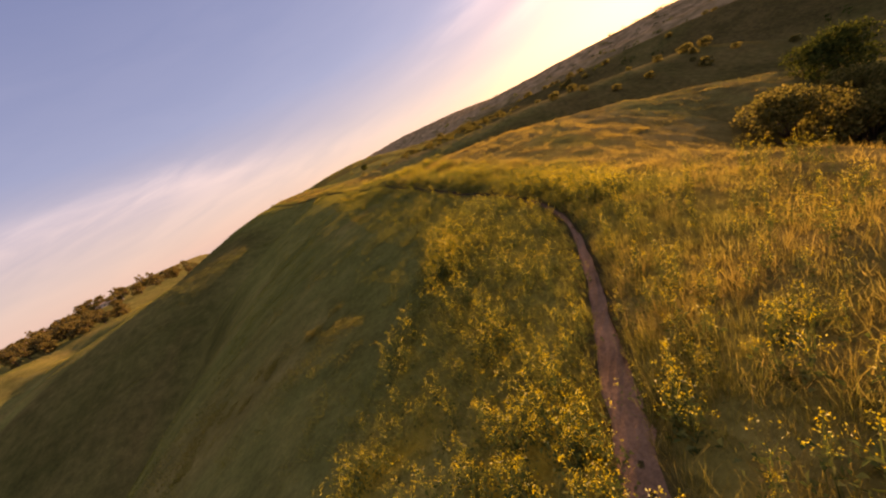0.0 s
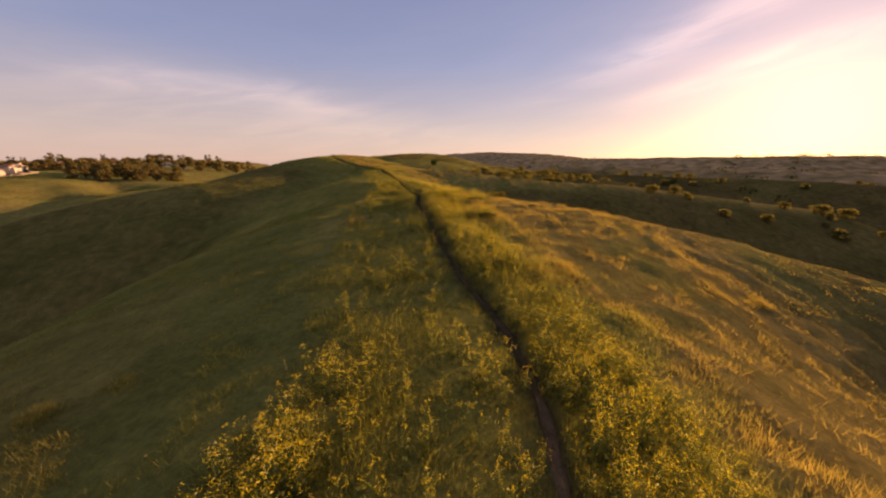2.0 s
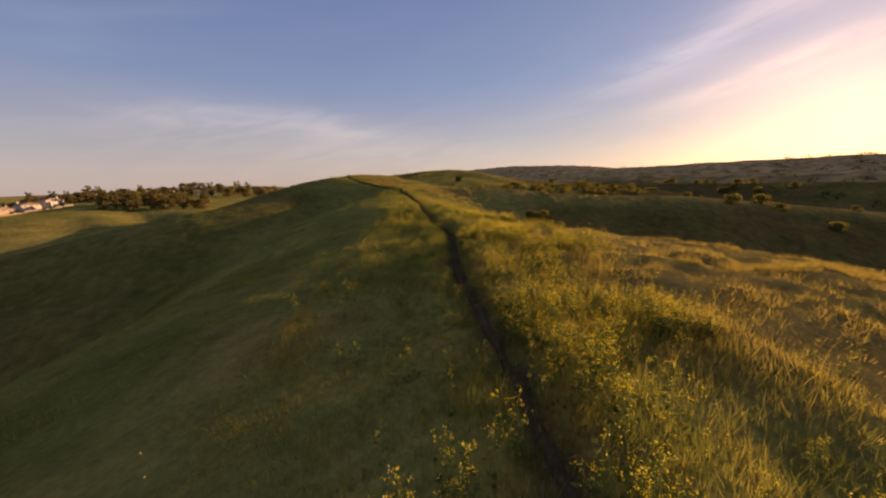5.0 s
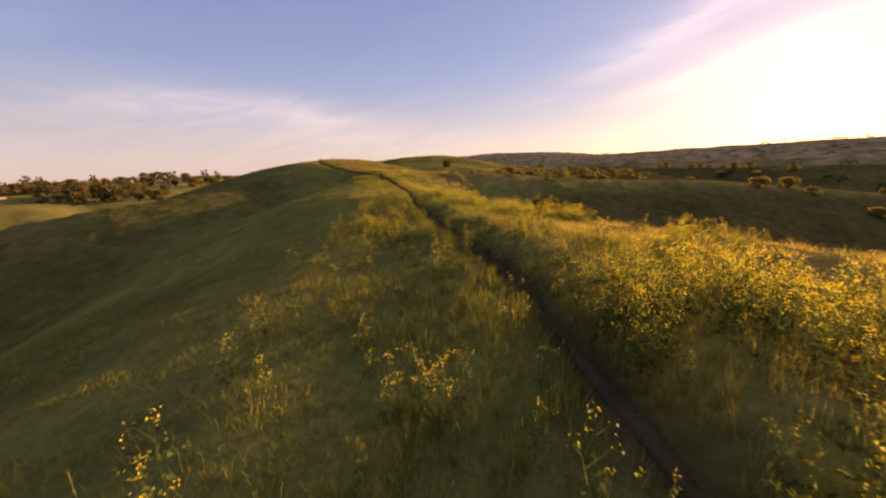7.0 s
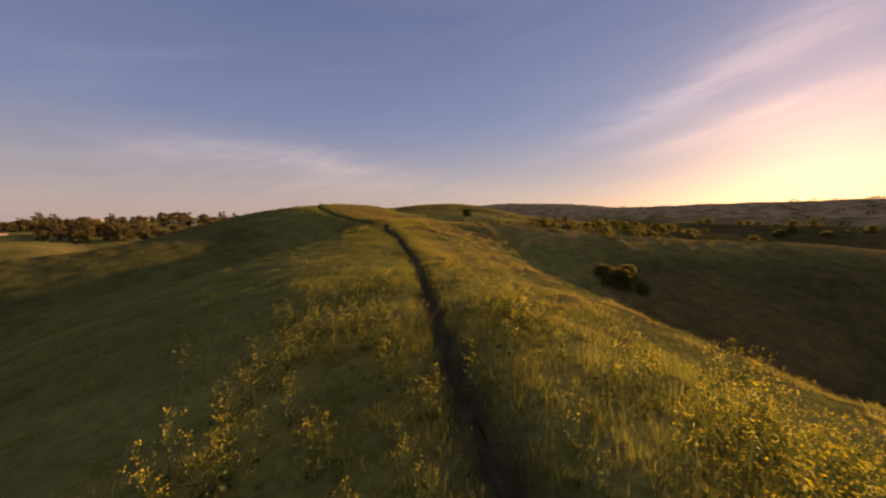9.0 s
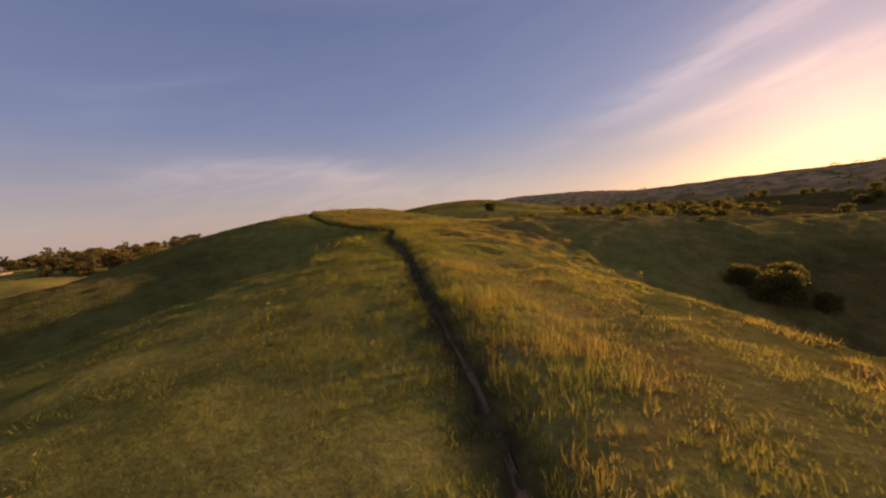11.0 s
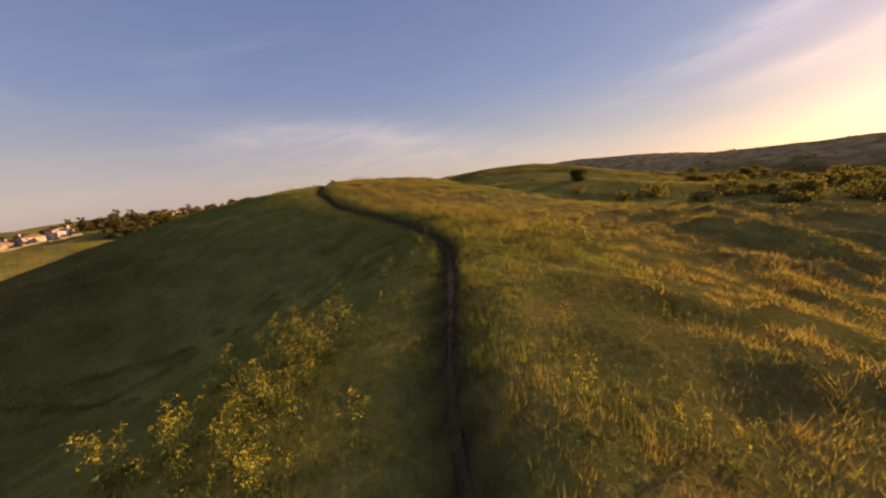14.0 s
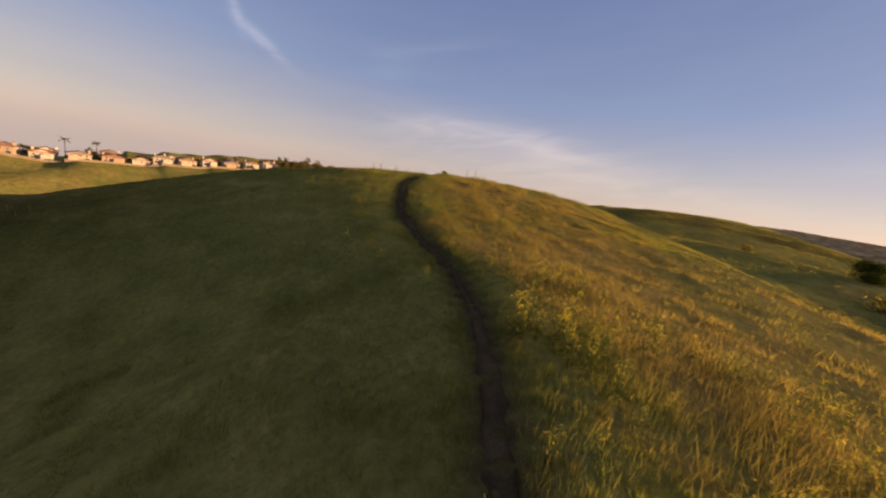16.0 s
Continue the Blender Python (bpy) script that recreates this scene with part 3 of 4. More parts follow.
def scatter(count, lo, hi):
    """Places beside the path, between lo and hi metres from it, on both sides."""
    k = rng.integers(8, len(PATH_LINE) - 1, count)
    d = rng.uniform(lo, hi, count) * rng.choice([-1, 1], count)
    t = tang[k] / np.linalg.norm(tang[k], axis=1)[:, None]
    x = PATH_LINE[k, 0] + t[:, 1] * d + rng.uniform(-.2, .2, count)
    y = PATH_LINE[k, 1] - t[:, 0] * d + rng.uniform(-.2, .2, count)
    ok = (x > NX0 + 1) & (x < NX1 - 1) & (y > NY0 + 1) & (y < NY1 - 1)
    return x[ok], y[ok]


def side_of(x, y):
    return np.where(x > np.interp(y, PATH_LINE[:, 1], PATH_LINE[:, 0]), 1.0, -1.0)


def blades(name, x, y, tall, wide, bent=True, z=None, lean_to=None, spread=.30):
    n = len(x)
    z = (sample(near_z, x, y) if z is None else z) - .03
    turn = rng.uniform(0, 2 * np.pi, n)
    lean_to = rng.normal(-0.5, 1.3, n) if lean_to is None else lean_to
    lean = tall * np.abs(rng.normal(spread, .22, n))
    c, s = np.cos(turn) * wide / 2, np.sin(turn) * wide / 2
    lx, ly = np.cos(lean_to) * lean, np.sin(lean_to) * lean
    base = np.stack([x, y, z], -1)
    off = np.stack([c, s, 0 * c], -1)
    # blades take the same painted sunlight and shade as the ground
    dry = dryness_and_light(x, y, side_of(x, y)) + rng.normal(0, .12, n)
    if bent:
        midp = base + np.stack([lx * .3, ly * .3, tall * .6], -1)
        tip = base + np.stack([lx, ly, tall * .95], -1)
        v = np.stack([base - off, base + off, midp - off * .7, midp + off * .7, tip], 1)
        i = np.arange(n)[:, None] * 5
        f = np.concatenate([i + [0, 1, 3], i + [0, 3, 2], i + [2, 3, 4]])
        k = 5
    else:
        tip = base + np.stack([lx, ly, tall], -1)
        v = np.stack([base - off, base + off, tip], 1)
        f = np.arange(n)[:, None] * 3 + [0, 1, 2]
        k = 3
    m = mesh_from(name, v.reshape(-1, 3), f)
    point_values(m, "dry", np.repeat(np.clip(dry, 0, 1), k))
    m.materials.append(GRASS)
    return new(name, m)


def tufts(count, lo, hi, each, radius, keep_):
    """Blades in tufts: their places, the way each leans out of its tuft, and a size shared by the tuft."""
    x, y = scatter(count, lo, hi)
    keep = rng.random(len(x)) < keep_(x, y)
    x, y = x[keep], y[keep]
    size = np.repeat(rng.uniform(.55, 1.3, len(x)), each)
    x, y = np.repeat(x, each), np.repeat(y, each)
    ang = rng.uniform(0, 2 * np.pi, len(x))
    d = np.abs(rng.normal(0, radius, len(x))) * size
    return x + np.cos(ang) * d, y + np.sin(ang) * d, ang + rng.normal(0, .5, len(x)), size


def meadow():
    """Grass in four belts: fine and thick beside the path, in tussocks on the flanks, coarse far down the slopes."""
    x, y, way, size = tufts(42000, .1, 2.6, 12, .075, lambda x, y: .35 + 1.1 * rough(x, y, .8, 61, 2))
    d = path_distance(x, y)
    keep = d > .08 + .22 * value_noise(x, y, .45, 62) + .10 * step01(y, 30, 40) * step01(-y, -76, -66) + .08 * step01(y, 74, 90) + .12 * step01(y, 104, 116) + .14 * np.exp(-((y - 1) / 4.5) ** 2)
    x, y, way, size, d = x[keep], y[keep], way[keep], size[keep], d[keep]
    patch = .30 + 1.3 * rough(x, y, 2.6, 66, 2)
    tall = (.22 + .24 * rough(x, y, .8, 61, 2) + .16 * np.exp(-((d - .55) / .35) ** 2)) * size * patch * rng.uniform(.6, 1.2, len(x)) * (1 - .42 * np.maximum(step01(y, 62, 80), step01(y, 42, 47) * (side_of(x, y) > 0)))
    g = blades("tall_grass", x, y, tall * np.where(side_of(x, y) < 0, .78 - .30 * step01(-y, -32, -28) * step01(y, 10, 14), 1.0) * (1 - .45 * is_bloom(x, y, d * side_of(x, y))), rng.uniform(.006, .012, len(x)), False, None, way, .24)
    tagged(g, "tall unmown meadow grass, green and straw-coloured, beside the path", "grass", kind="stuff")
    x, y, way, size = tufts(80000, 2.4, 6.2, 6, .10, lambda x, y: .3 + 1.1 * rough(x, y, 1.0, 67, 2))
    tall = (.19 + .24 * rough(x, y, 1.0, 67, 2)) * size * (.30 + 1.3 * rough(x, y, 2.6, 66, 2)) * np.where(side_of(x, y) < 0, .75 + .75 * step01(y, 80, 86) * step01(-y, -112, -104), 1.0) * (1 - .52 * step01(y, 62, 80) * step01(-y, -116, -108)) * rng.uniform(.6, 1.25, len(x))
    g = blades("thick_grass", x, y, tall, rng.uniform(.009, .017, len(x)) * (1 - .3 * step01(y, 62, 80)), False, None, way, .36)
    tagged(g, "thick meadow grass in small tufts along the ridge", "grass", kind="stuff")
    x, y, way, size = tufts(90000, 5.8, 21, 8, .19, lambda x, y: .32 + .4 * rough(x, y, 1.4, 63, 3) + .35 * tussocks(x, y) + .4 * step01(y, 104, 114) * (side_of(x, y) > 0))
    tall = (.08 + .23 * tussocks(x, y) + .04 * step01(y, 112, 120)) * size * np.where(side_of(x, y) < 0, .7, 1) * (1 - .25 * step01(y, 62, 80) * step01(-y, -114, -108)) * rng.uniform(.6, 1.3, len(x))
    g = blades("meadow_grass", x, y, tall, rng.uniform(.011, .021, len(x)), False, None, way, .6)
    tagged(g, "rough tussocky grass on the flanks of the ridge", "grass", kind="stuff")
    x, y = scatter(250000, 20, 70)
    tuft = rough(x, y, 2.2, 64, 3)
    keep = rng.random(len(x)) < .25 + .7 * tuft
    x, y, tuft = x[keep], y[keep], tuft[keep]
    g = blades("hillside_grass", x, y, (.03 + .16 * tuft) * rng.uniform(.6, 1.3, len(x)), rng.uniform(.05, .09, len(x)), False)
    tagged(g, "short grass in clumps on the lower slopes", "grass", kind="stuff")
    x, y = rng.uniform(-318, -75, 210000), rng.uniform(10, 300, 210000)
    keep = (rng.random(len(x)) < .3 + .8 * rough(x, y, 5, 65)) & ~((x > -180) & (y + .55 * x < 85))
    x, y = x[keep], y[keep]
    g = blades("valley_grass", x, y, rng.uniform(.08, .22, len(x)), rng.uniform(.2, .45, len(x)), False, height(x, y, False))
    tagged(g, "sunlit spring grass on the slope below the houses", "grass", kind="stuff")
    x, y = rng.uniform(-90, 75, 210000), rng.uniform(152, 312, 210000)
    keep = rng.random(len(x)) < 1.6 * step01(rough(x, y, 6, 68), .38, .62) + .12
    x, y = x[keep], y[keep]
    g = blades("green_ridge_grass", x, y, rng.uniform(.05, .17, len(x)) * (.4 + rough(x, y, 6, 68)), rng.uniform(.07, .15, len(x)), False, height(x, y, False))
    tagged(g, "lumpy green grass on the far ridge", "grass", kind="stuff")


meadow()

# ---- mustard plants ----
PETAL = leaf_material("mustard_petals", [[(0, (.62, .46, .016)), (.5, (.74, .59, .030)), (.85, (.80, .70, .10)), (1, (.84, .82, .48))]], .35)
HERB = leaf_material("mustard_leaves", [[(0, (.045, .066, .022)), (.6, (.075, .100, .032)), (1, (.13, .140, .050))]], .35)
DRY_STALK = leaf_material("dry_stalks", [[(0, (.13, .10, .03)), (.6, (.22, .165, .06)), (1, (.32, .25, .11))]], .3)


def ribbon(a, b, wide, r):
    """A thin two-sided strip from a to b."""
    way = b - a
    off = np.cross(way, r.normal(size=3))
    off *= wide / 2 / (np.linalg.norm(off) + 1e-9)
    return [a - off, a + off, b + off * .6, b - off * .6]


def scrap(c, size, r, flat=0.0):
    """A small leaf or petal: a skewed four-cornered scrap about c."""
    u = r.normal(size=3)
    u[2] *= 1 - flat
    u /= np.linalg.norm(u)
    v = np.cross(u, r.normal(size=3))
    v /= np.linalg.norm(v)
    return [c - u * size, c - v * size * .45, c + u * size, c + v * size * .55]


def sprig(c, size, r, flat=0.0):
    """A three-cornered leaflet or petal cluster about c."""
    u = r.normal(size=3)
    u[2] *= 1 - flat
    u /= np.linalg.norm(u)
    v = np.cross(u, r.normal(size=3))
    v /= np.linalg.norm(v)
    return [c - u * size, c + u * size, c + v * size * .9]


def stem(a, b, wide, r):
    """A thin tapering stem from a to b."""
    off = np.cross(b - a, r.normal(size=3))
    off *= wide / 2 / (np.linalg.norm(off) + 1e-9)
    return [a - off, a + off, b]


def mustard_arrays(seed):
    """Corner points of one plant a metre high: its stems, leaves and flowers."""
    r = np.random.default_rng(seed)
    stems, leaves, flowers = [], [], []
    for k in range(int(r.integers(2, 4))):
        lean = r.normal(0, .09, 2)
        foot = np.r_[r.normal(0, .04, 2), 0]
        top = np.r_[lean, r.uniform(.72, 1.0)]
        mid = foot * .5 + top * .5 + np.r_[r.normal(0, .02, 2), 0]
        stems += [stem(foot, mid, .018, r), stem(mid * .96 + foot * .04, top, .011, r)]
        tips = [top]
        for _ in range(int(r.integers(3, 6))):
            h = r.uniform(.4, .88)
            a = foot + (top - foot) * h
            b = a + np.r_[r.normal(0, .085, 2), r.uniform(.08, .24)]
            stems.append(stem(a, b, .009, r))
            tips.append(b)
        for tip in tips:
            for _ in range(int(r.integers(4, 7))):
                flowers.append(sprig(tip + r.normal(0, .022, 3) + [0, 0, -.02], r.uniform(.009, .016), r))
        for _ in range(16):
            h = r.uniform(.03, .82) ** 1.1
            c = foot + (top - foot) * h + np.r_[r.normal(0, .05 + .08 * (1 - h), 2), 0]
            leaves.append(sprig(c, r.uniform(.026, .06) * (1.3 - h), r, .3))
    return [np.array(v).reshape(-1, 3) for v in (stems, leaves, flowers)]


MUSTARD = [mustard_arrays(100 + k) for k in range(6)]


def quads_mesh(name, pts, mat, corners=4):
    m = mesh_from(name, pts, np.arange(len(pts)).reshape(-1, corners))
    m.materials.append(mat)
    return m


def part(name, mesh, parent, label=""):
    ob = new(name, mesh)
    ob.parent = parent
    if label:
        ob["label"] = label
    return ob


def mustard_places():
    x, y = scatter(90000, .3, 8.5)
    right = path_distance(x, y) * side_of(x, y)
    keep = rng.random(len(x)) < is_bloom(x, y, right) * .75
    x, y = x[keep], y[keep]
    order = rng.permutation(len(x))[:9500]
    lone_x, lone_y = scatter(1500, .5, 6.5)
    some = (lone_y > 28) & (rng.random(len(lone_x)) < (.2 + .5 * (rough(lone_x, lone_y, 4, 73) > .5)) * (1 - .65 * step01(lone_y, 72, 84)))
    return np.r_[x[order], lone_x[some]], np.r_[y[order], lone_y[some]]


def mustard():
    x, y = mustard_places()
    z = sample(near_z, x, y) - .03
    tall = rng.uniform(.55, 1.2, len(x)) * (.78 + .45 * value_noise(x, y, 3, 71))
    turn = rng.uniform(0, 2 * np.pi, len(x))
    kind = rng.integers(0, len(MUSTARD), len(x))
    near = np.flatnonzero(np.abs(path_distance(x, y)) < 2.6)[:240]
    single = np.zeros(len(x), bool)
    single[near] = True
    made = []
    for k, (stems, leaves, flowers) in enumerate(MUSTARD):
        base = new("mustard_plant")
        base.empty_display_size = .1
        part("stalk", quads_mesh("stalk", stems, HERB, 3), base)["kind"] = "stuff"
        part("foliage", quads_mesh("foliage", leaves, HERB, 3), base)["kind"] = "stuff"
        part("flower_head", quads_mesh("flower_head", flowers, PETAL, 3), base, "small four-petalled yellow flowers")["kind"] = "stuff"
        tagged(base, "tall wild mustard plant in yellow flower beside the path", "wildflower", "mustard along the path")
        made.append([base, False])
    for i in np.flatnonzero(single):
        m = pose(x[i], y[i], z[i], 0, 0, math.degrees(turn[i])) @ Matrix.Scale(float(tall[i]), 4)
        base, used = made[kind[i]]
        if not used:
            base.matrix_basis = m
            made[kind[i]][1] = True
        else:
            c = copy_thing(base, Matrix.Identity(4))
            c.matrix_basis = m
    for name, col, mat, label in (("mustard_stalks", 0, HERB, "thin green mustard stalks"), ("mustard_leaves", 1, HERB, "ragged green mustard leaves"), ("mustard_flowers", 2, PETAL, "drifts of small yellow mustard flowers")):
        out = []
        for k in range(len(MUSTARD)):
            ids = np.flatnonzero(~single & (kind == k))
            p = MUSTARD[k][col]
            c, s = np.cos(turn[ids])[:, None], np.sin(turn[ids])[:, None]
            t = tall[ids][:, None]
            q = np.stack([(p[:, 0] * c - p[:, 1] * s) * t + x[ids][:, None], (p[:, 0] * s + p[:, 1] * c) * t + y[ids][:, None], p[:, 2] * t + z[ids][:, None]], -1)
            out.append(q.reshape(-1, 3))
        tagged(new(name, quads_mesh(name, np.concatenate(out), mat, 3)), label, "wildflowers", kind="stuff")


mustard()


def dry_stalks():
    """Last year's dead stalks and seed heads among the grass."""
    x, y = scatter(2600, .4, 7)
    keep = rng.random(len(x)) < .25 + .5 * rough(x, y, 3, 77)
    x, y = x[keep], y[keep]
    z = sample(near_z, x, y)
    pts = []
    for a, b, c in zip(x, y, z):
        h = rng.uniform(.2, .42)
        foot, top = np.array([a, b, c]), np.array([a + rng.normal(0, .1), b + rng.normal(0, .1), c + h])
        pts += ribbon(foot, top, .009, rng)
        pts += scrap(top, .03, rng)
    tagged(new("dry_stalks", quads_mesh("dry_stalks", np.array(pts), DRY_STALK)), "dead straw-coloured seed stalks in the grass", "grass", kind="stuff")


dry_stalks()

# ---- bushes and trees ----
BARK = plain_material("bark", (.085, .062, .045), .3, 5.0, .95, .03)
OAK = leaf_material("oak_leaves", [[(0, (.022, .034, .010)), (.5, (.045, .062, .016)), (.9, (.075, .090, .024)), (1, (.12, .12, .035))]], .35)
SHRUB = leaf_material("shrub_leaves", [[(0, (.060, .062, .020)), (.5, (.11, .105, .034)), (1, (.19, .16, .060))]], .5, 1.0)
ESTATE = leaf_material("estate_leaves", [[(0, (.070, .066, .028)), (.5, (.13, .11, .044)), (1, (.21, .16, .070))]], .45)


def limb(bm, a, b, ra, rb, sides=6):
    way = (b - a).normalized()
    side = way.orthogonal().normalized()
    other = way.cross(side)
    rings = []
    for p, r in ((a, ra), (b, rb)):
        rings.append([bm.verts.new(p + (side * math.cos(k * 2 * math.pi / sides) + other * math.sin(k * 2 * math.pi / sides)) * r) for k in range(sides)])
    for k in range(sides):
        bm.faces.new((rings[0][k], rings[0][(k + 1) % sides], rings[1][(k + 1) % sides], rings[1][k]))
    bm.faces.new(rings[1])


def woody(seed, tall, spread, bare, leaves, leaf, mat, name, label, category, flat=.75, low=.12, dome=True):
    """A bush or tree: tapered trunk, limbs to each clump of the crown, and a crown of many small leaf scraps."""
    r = np.random.default_rng(seed)
    base = new(name)
    bm = bmesh.new()
    bare = max(bare, .02)
    fork = Vector((r.normal(0, .03) * tall, r.normal(0, .03) * tall, bare * tall))
    trunk_r = tall * .035
    limb(bm, Vector((0, 0, -.4)), fork, trunk_r * 1.25, trunk_r)
    clumps = []
    n = int(r.integers(15, 20))
    for k in range(n):
        ang, out = k * 2.4 + r.normal(0, .3), spread * math.sqrt((k + .6) / n) * r.uniform(.6, .95)
        up = tall * (bare + (1 - bare) * (flat * r.uniform(low, 1.0) + (1 - flat) * .5)) * (1 - .30 * (out / spread) ** 2)
        rad = spread * r.uniform(.30, .46)
        if dome:
            rad = min(spread, tall) * r.uniform(.30, .42)
            out *= .9 if k % 2 else .8
            up = tall * (r.uniform(.14, .3) if k % 2 and k > n // 4 else r.uniform(.62, .74) * math.sqrt(1 - .75 * (out / spread) ** 2)) / .86
        clumps.append((np.array([math.cos(ang) * out, math.sin(ang) * out, up * .86]), rad))
    for c, _ in clumps:
        limb(bm, fork, Vector(c), trunk_r * .55, trunk_r * .12, 5)
    tm = bpy.data.meshes.new("trunk")
    bm.to_mesh(tm)
    bm.free()
    tm.materials.append(BARK)
    part("trunk", tm, base)
    pts = []
    for c, rad in clumps:
        for _ in range(leaves // n):
            w = r.normal(size=3)
            w /= np.linalg.norm(w)
            d = rad * (r.uniform(.35, 1.0) ** .4) * (1 + .25 * math.sin(5 * w[0] + 3 * w[1] + seed))
            p = c + w * d * np.array([1, 1, .8])
            if p[2] > -.04 * tall:
                pts += scrap(p, leaf * r.uniform(.6, 1.3), r)
    part("crown", quads_mesh("crown", np.array(pts), mat), base)["kind"] = "stuff"
    return tagged(base, label, category)


def stand(ob, x, y, scale=1.0, turn=0.0, sink=.15):
    z = float(height(np.array([x]), np.array([y]))[0]) - sink
    ob.matrix_basis = pose(x, y, z, 0, 0, turn) @ Matrix.Scale(scale, 4)


def copies(kinds, places, group):
    """The first of each kind stands at its own first place; the others are copies."""
    used = set()
    for n, (x, y, scale) in enumerate(places):
        k = n % len(kinds)
        ob = kinds[k] if k not in used else copy_thing(kinds[k], Matrix.Identity(4))
        used.add(k)
        stand(ob, x, y, scale, (n * 77) % 360)
        ob["group"] = group


def bushes():
    big = [woody(200 + k, 6.0, 3.7, .04, 9000, .15, SHRUB, "bush", "dense dark green bush in the hollow below the ridge", "bush") for k in range(3)]
    copies(big, [(30.5, 24.5, 1.0), (33.5, 21.5, .95), (36.0, 20.0, 1.0), (37.5, 25.5, .8), (40.5, 17.5, .9)], "bushes in the hollow")
    oak = woody(210, 5.2, 4.0, .2, 8000, .15, OAK, "oak_tree", "umbrella-shaped evergreen oak above the bushes", "tree", low=.45)
    stand(oak, 43.5, 31.0)
    rav = woody(214, 5.0, 2.9, .04, 6500, .14, SHRUB, "bush", "rounded olive-green tree bush in the shaded ravine", "bush")
    copies([rav], [(8.6, 109.6, .74), (10.6, 111.6, .62), (7.2, 111.8, .5), (11.8, 109.2, .42)], "bushes in the ravine")
    rnd = woody(218, 4.2, 3.0, .04, 6500, .14, OAK, "bush", "single round dark bush on the green slope", "bush", .6)
    stand(rnd, -19.4, 174.5, .68)
    top = woody(219, 1.6, 1.1, .08, 500, .12, OAK, "bush", "small dark bush on the top of the ridge", "bush", .6)
    stand(top, -58.5, 144.6, .5)
    low = [woody(222 + k, 1.3, 1.3, .05, 420, .12, SHRUB, "bush", "low scrubby bush on the dry slope", "bush") for k in range(3)]
    copies(low, [(13.5, 75, .8), (16, 79, 1.0), (18.5, 77, .9), (21, 70, 1.0), (-8, 139, .7), (2, 128, .8), (-20, 141, .6), (15, 66, .7), (24, 84, 1.1), (12, 127, .9), (-2, 149, .8), (20, 133, 1.0), (-14, 157, 1.6), (-9, 160, 2.0), (-3, 158, 1.7), (2, 163, 2.2), (8, 160, 1.8), (13, 166, 2.3), (-20, 163, 1.2), (20, 168, 2.2), (26, 172, 2.4), (17, 176, 1.8), (-30, 196, 1.4), (4, 204, 1.8), (30, 184, 2.0), (38, 178, 2.4)], "scrub on the slopes")
    scrub_trees = [woody(230 + k, 4.2, 3.6, .03, 640, .40, SHRUB, "bush", "dark bush on a wooded slope", "bush") for k in range(4)]
    r = np.random.default_rng(5)
    spots = []
    while len(spots) < 120:
        x, y = r.uniform(22, 230), r.uniform(120, 330)
        dense = float(rough(np.array([x]), np.array([y]), 45, 83)[0])
        if r.random() < (dense - .38) * 3.5 and x + .5 * (y - 150) > 28:
            spots.append((x, y, r.uniform(.40, .92)))
    spots += [(70, 160, 1.0), (76, 166, .9), (66, 166, .8), (58, 236, 1.2), (72, 228, 1.1), (88, 240, 1.3), (40, 205, .8), (18, 215, .7), (28, 238, .8)]
    while len(spots) < 185:
        x, y = r.uniform(2, 66), r.uniform(158, 214)
        if abs(y - 172 - .55 * (x - 4)) < 16 and r.random() < .35 + x / 80:
            spots.append((x, y, r.uniform(.30, .72)))
    copies(scrub_trees, spots, "bushes on the wooded slopes")
    tall = [woody(240 + k, 10.0, 4.6, .06, 760, .54, ESTATE, "tree", "dark evergreen tree beside the housing estate", "tree", low=.3) for k in range(4)]
    tall += [woody(246, 14.0, 3.4, .10, 520, .66, ESTATE, "tree", "tall narrow evergreen beside the housing estate", "tree", flat=1.0, low=.1, dome=False)]
    spots = [(-337, 235, 1.0), (-345, 244, .8), (-350, 228, .6)]
    for k in range(58):
        f = r.uniform(0, 1)
        spots.append((-350 - 165 * f + r.normal(0, 16), 250 + 260 * f + r.normal(0, 18), r.uniform(.6, 1.15) * (1 - .2 * f)))
    for k in range(46):
        az, d = radians(r.uniform(-58.5, -47)), r.uniform(335, 425)
        spots.append((-4 + d * math.sin(az), 35 + d * math.cos(az), r.uniform(.7, 1.25)))
    for k in range(34):
        az, d = radians(r.uniform(-49, -36)), r.uniform(470, 720)
        spots.append((-4 + d * math.sin(az), 35 + d * math.cos(az), r.uniform(1.1, 1.75)))
    for k in range(30):
        az, d = radians(r.uniform(-62, -55)), r.uniform(400, 520)
        spots.append((4 + d * math.sin(az), 15 + d * math.cos(az), r.uniform(.6, 1.0)))
    for k in range(34):
        spots.append((-343 + r.normal(0, 7), r.uniform(20, 228), r.uniform(.4, .72)))
    copies(tall, spots, "trees round the estate")


bushes()


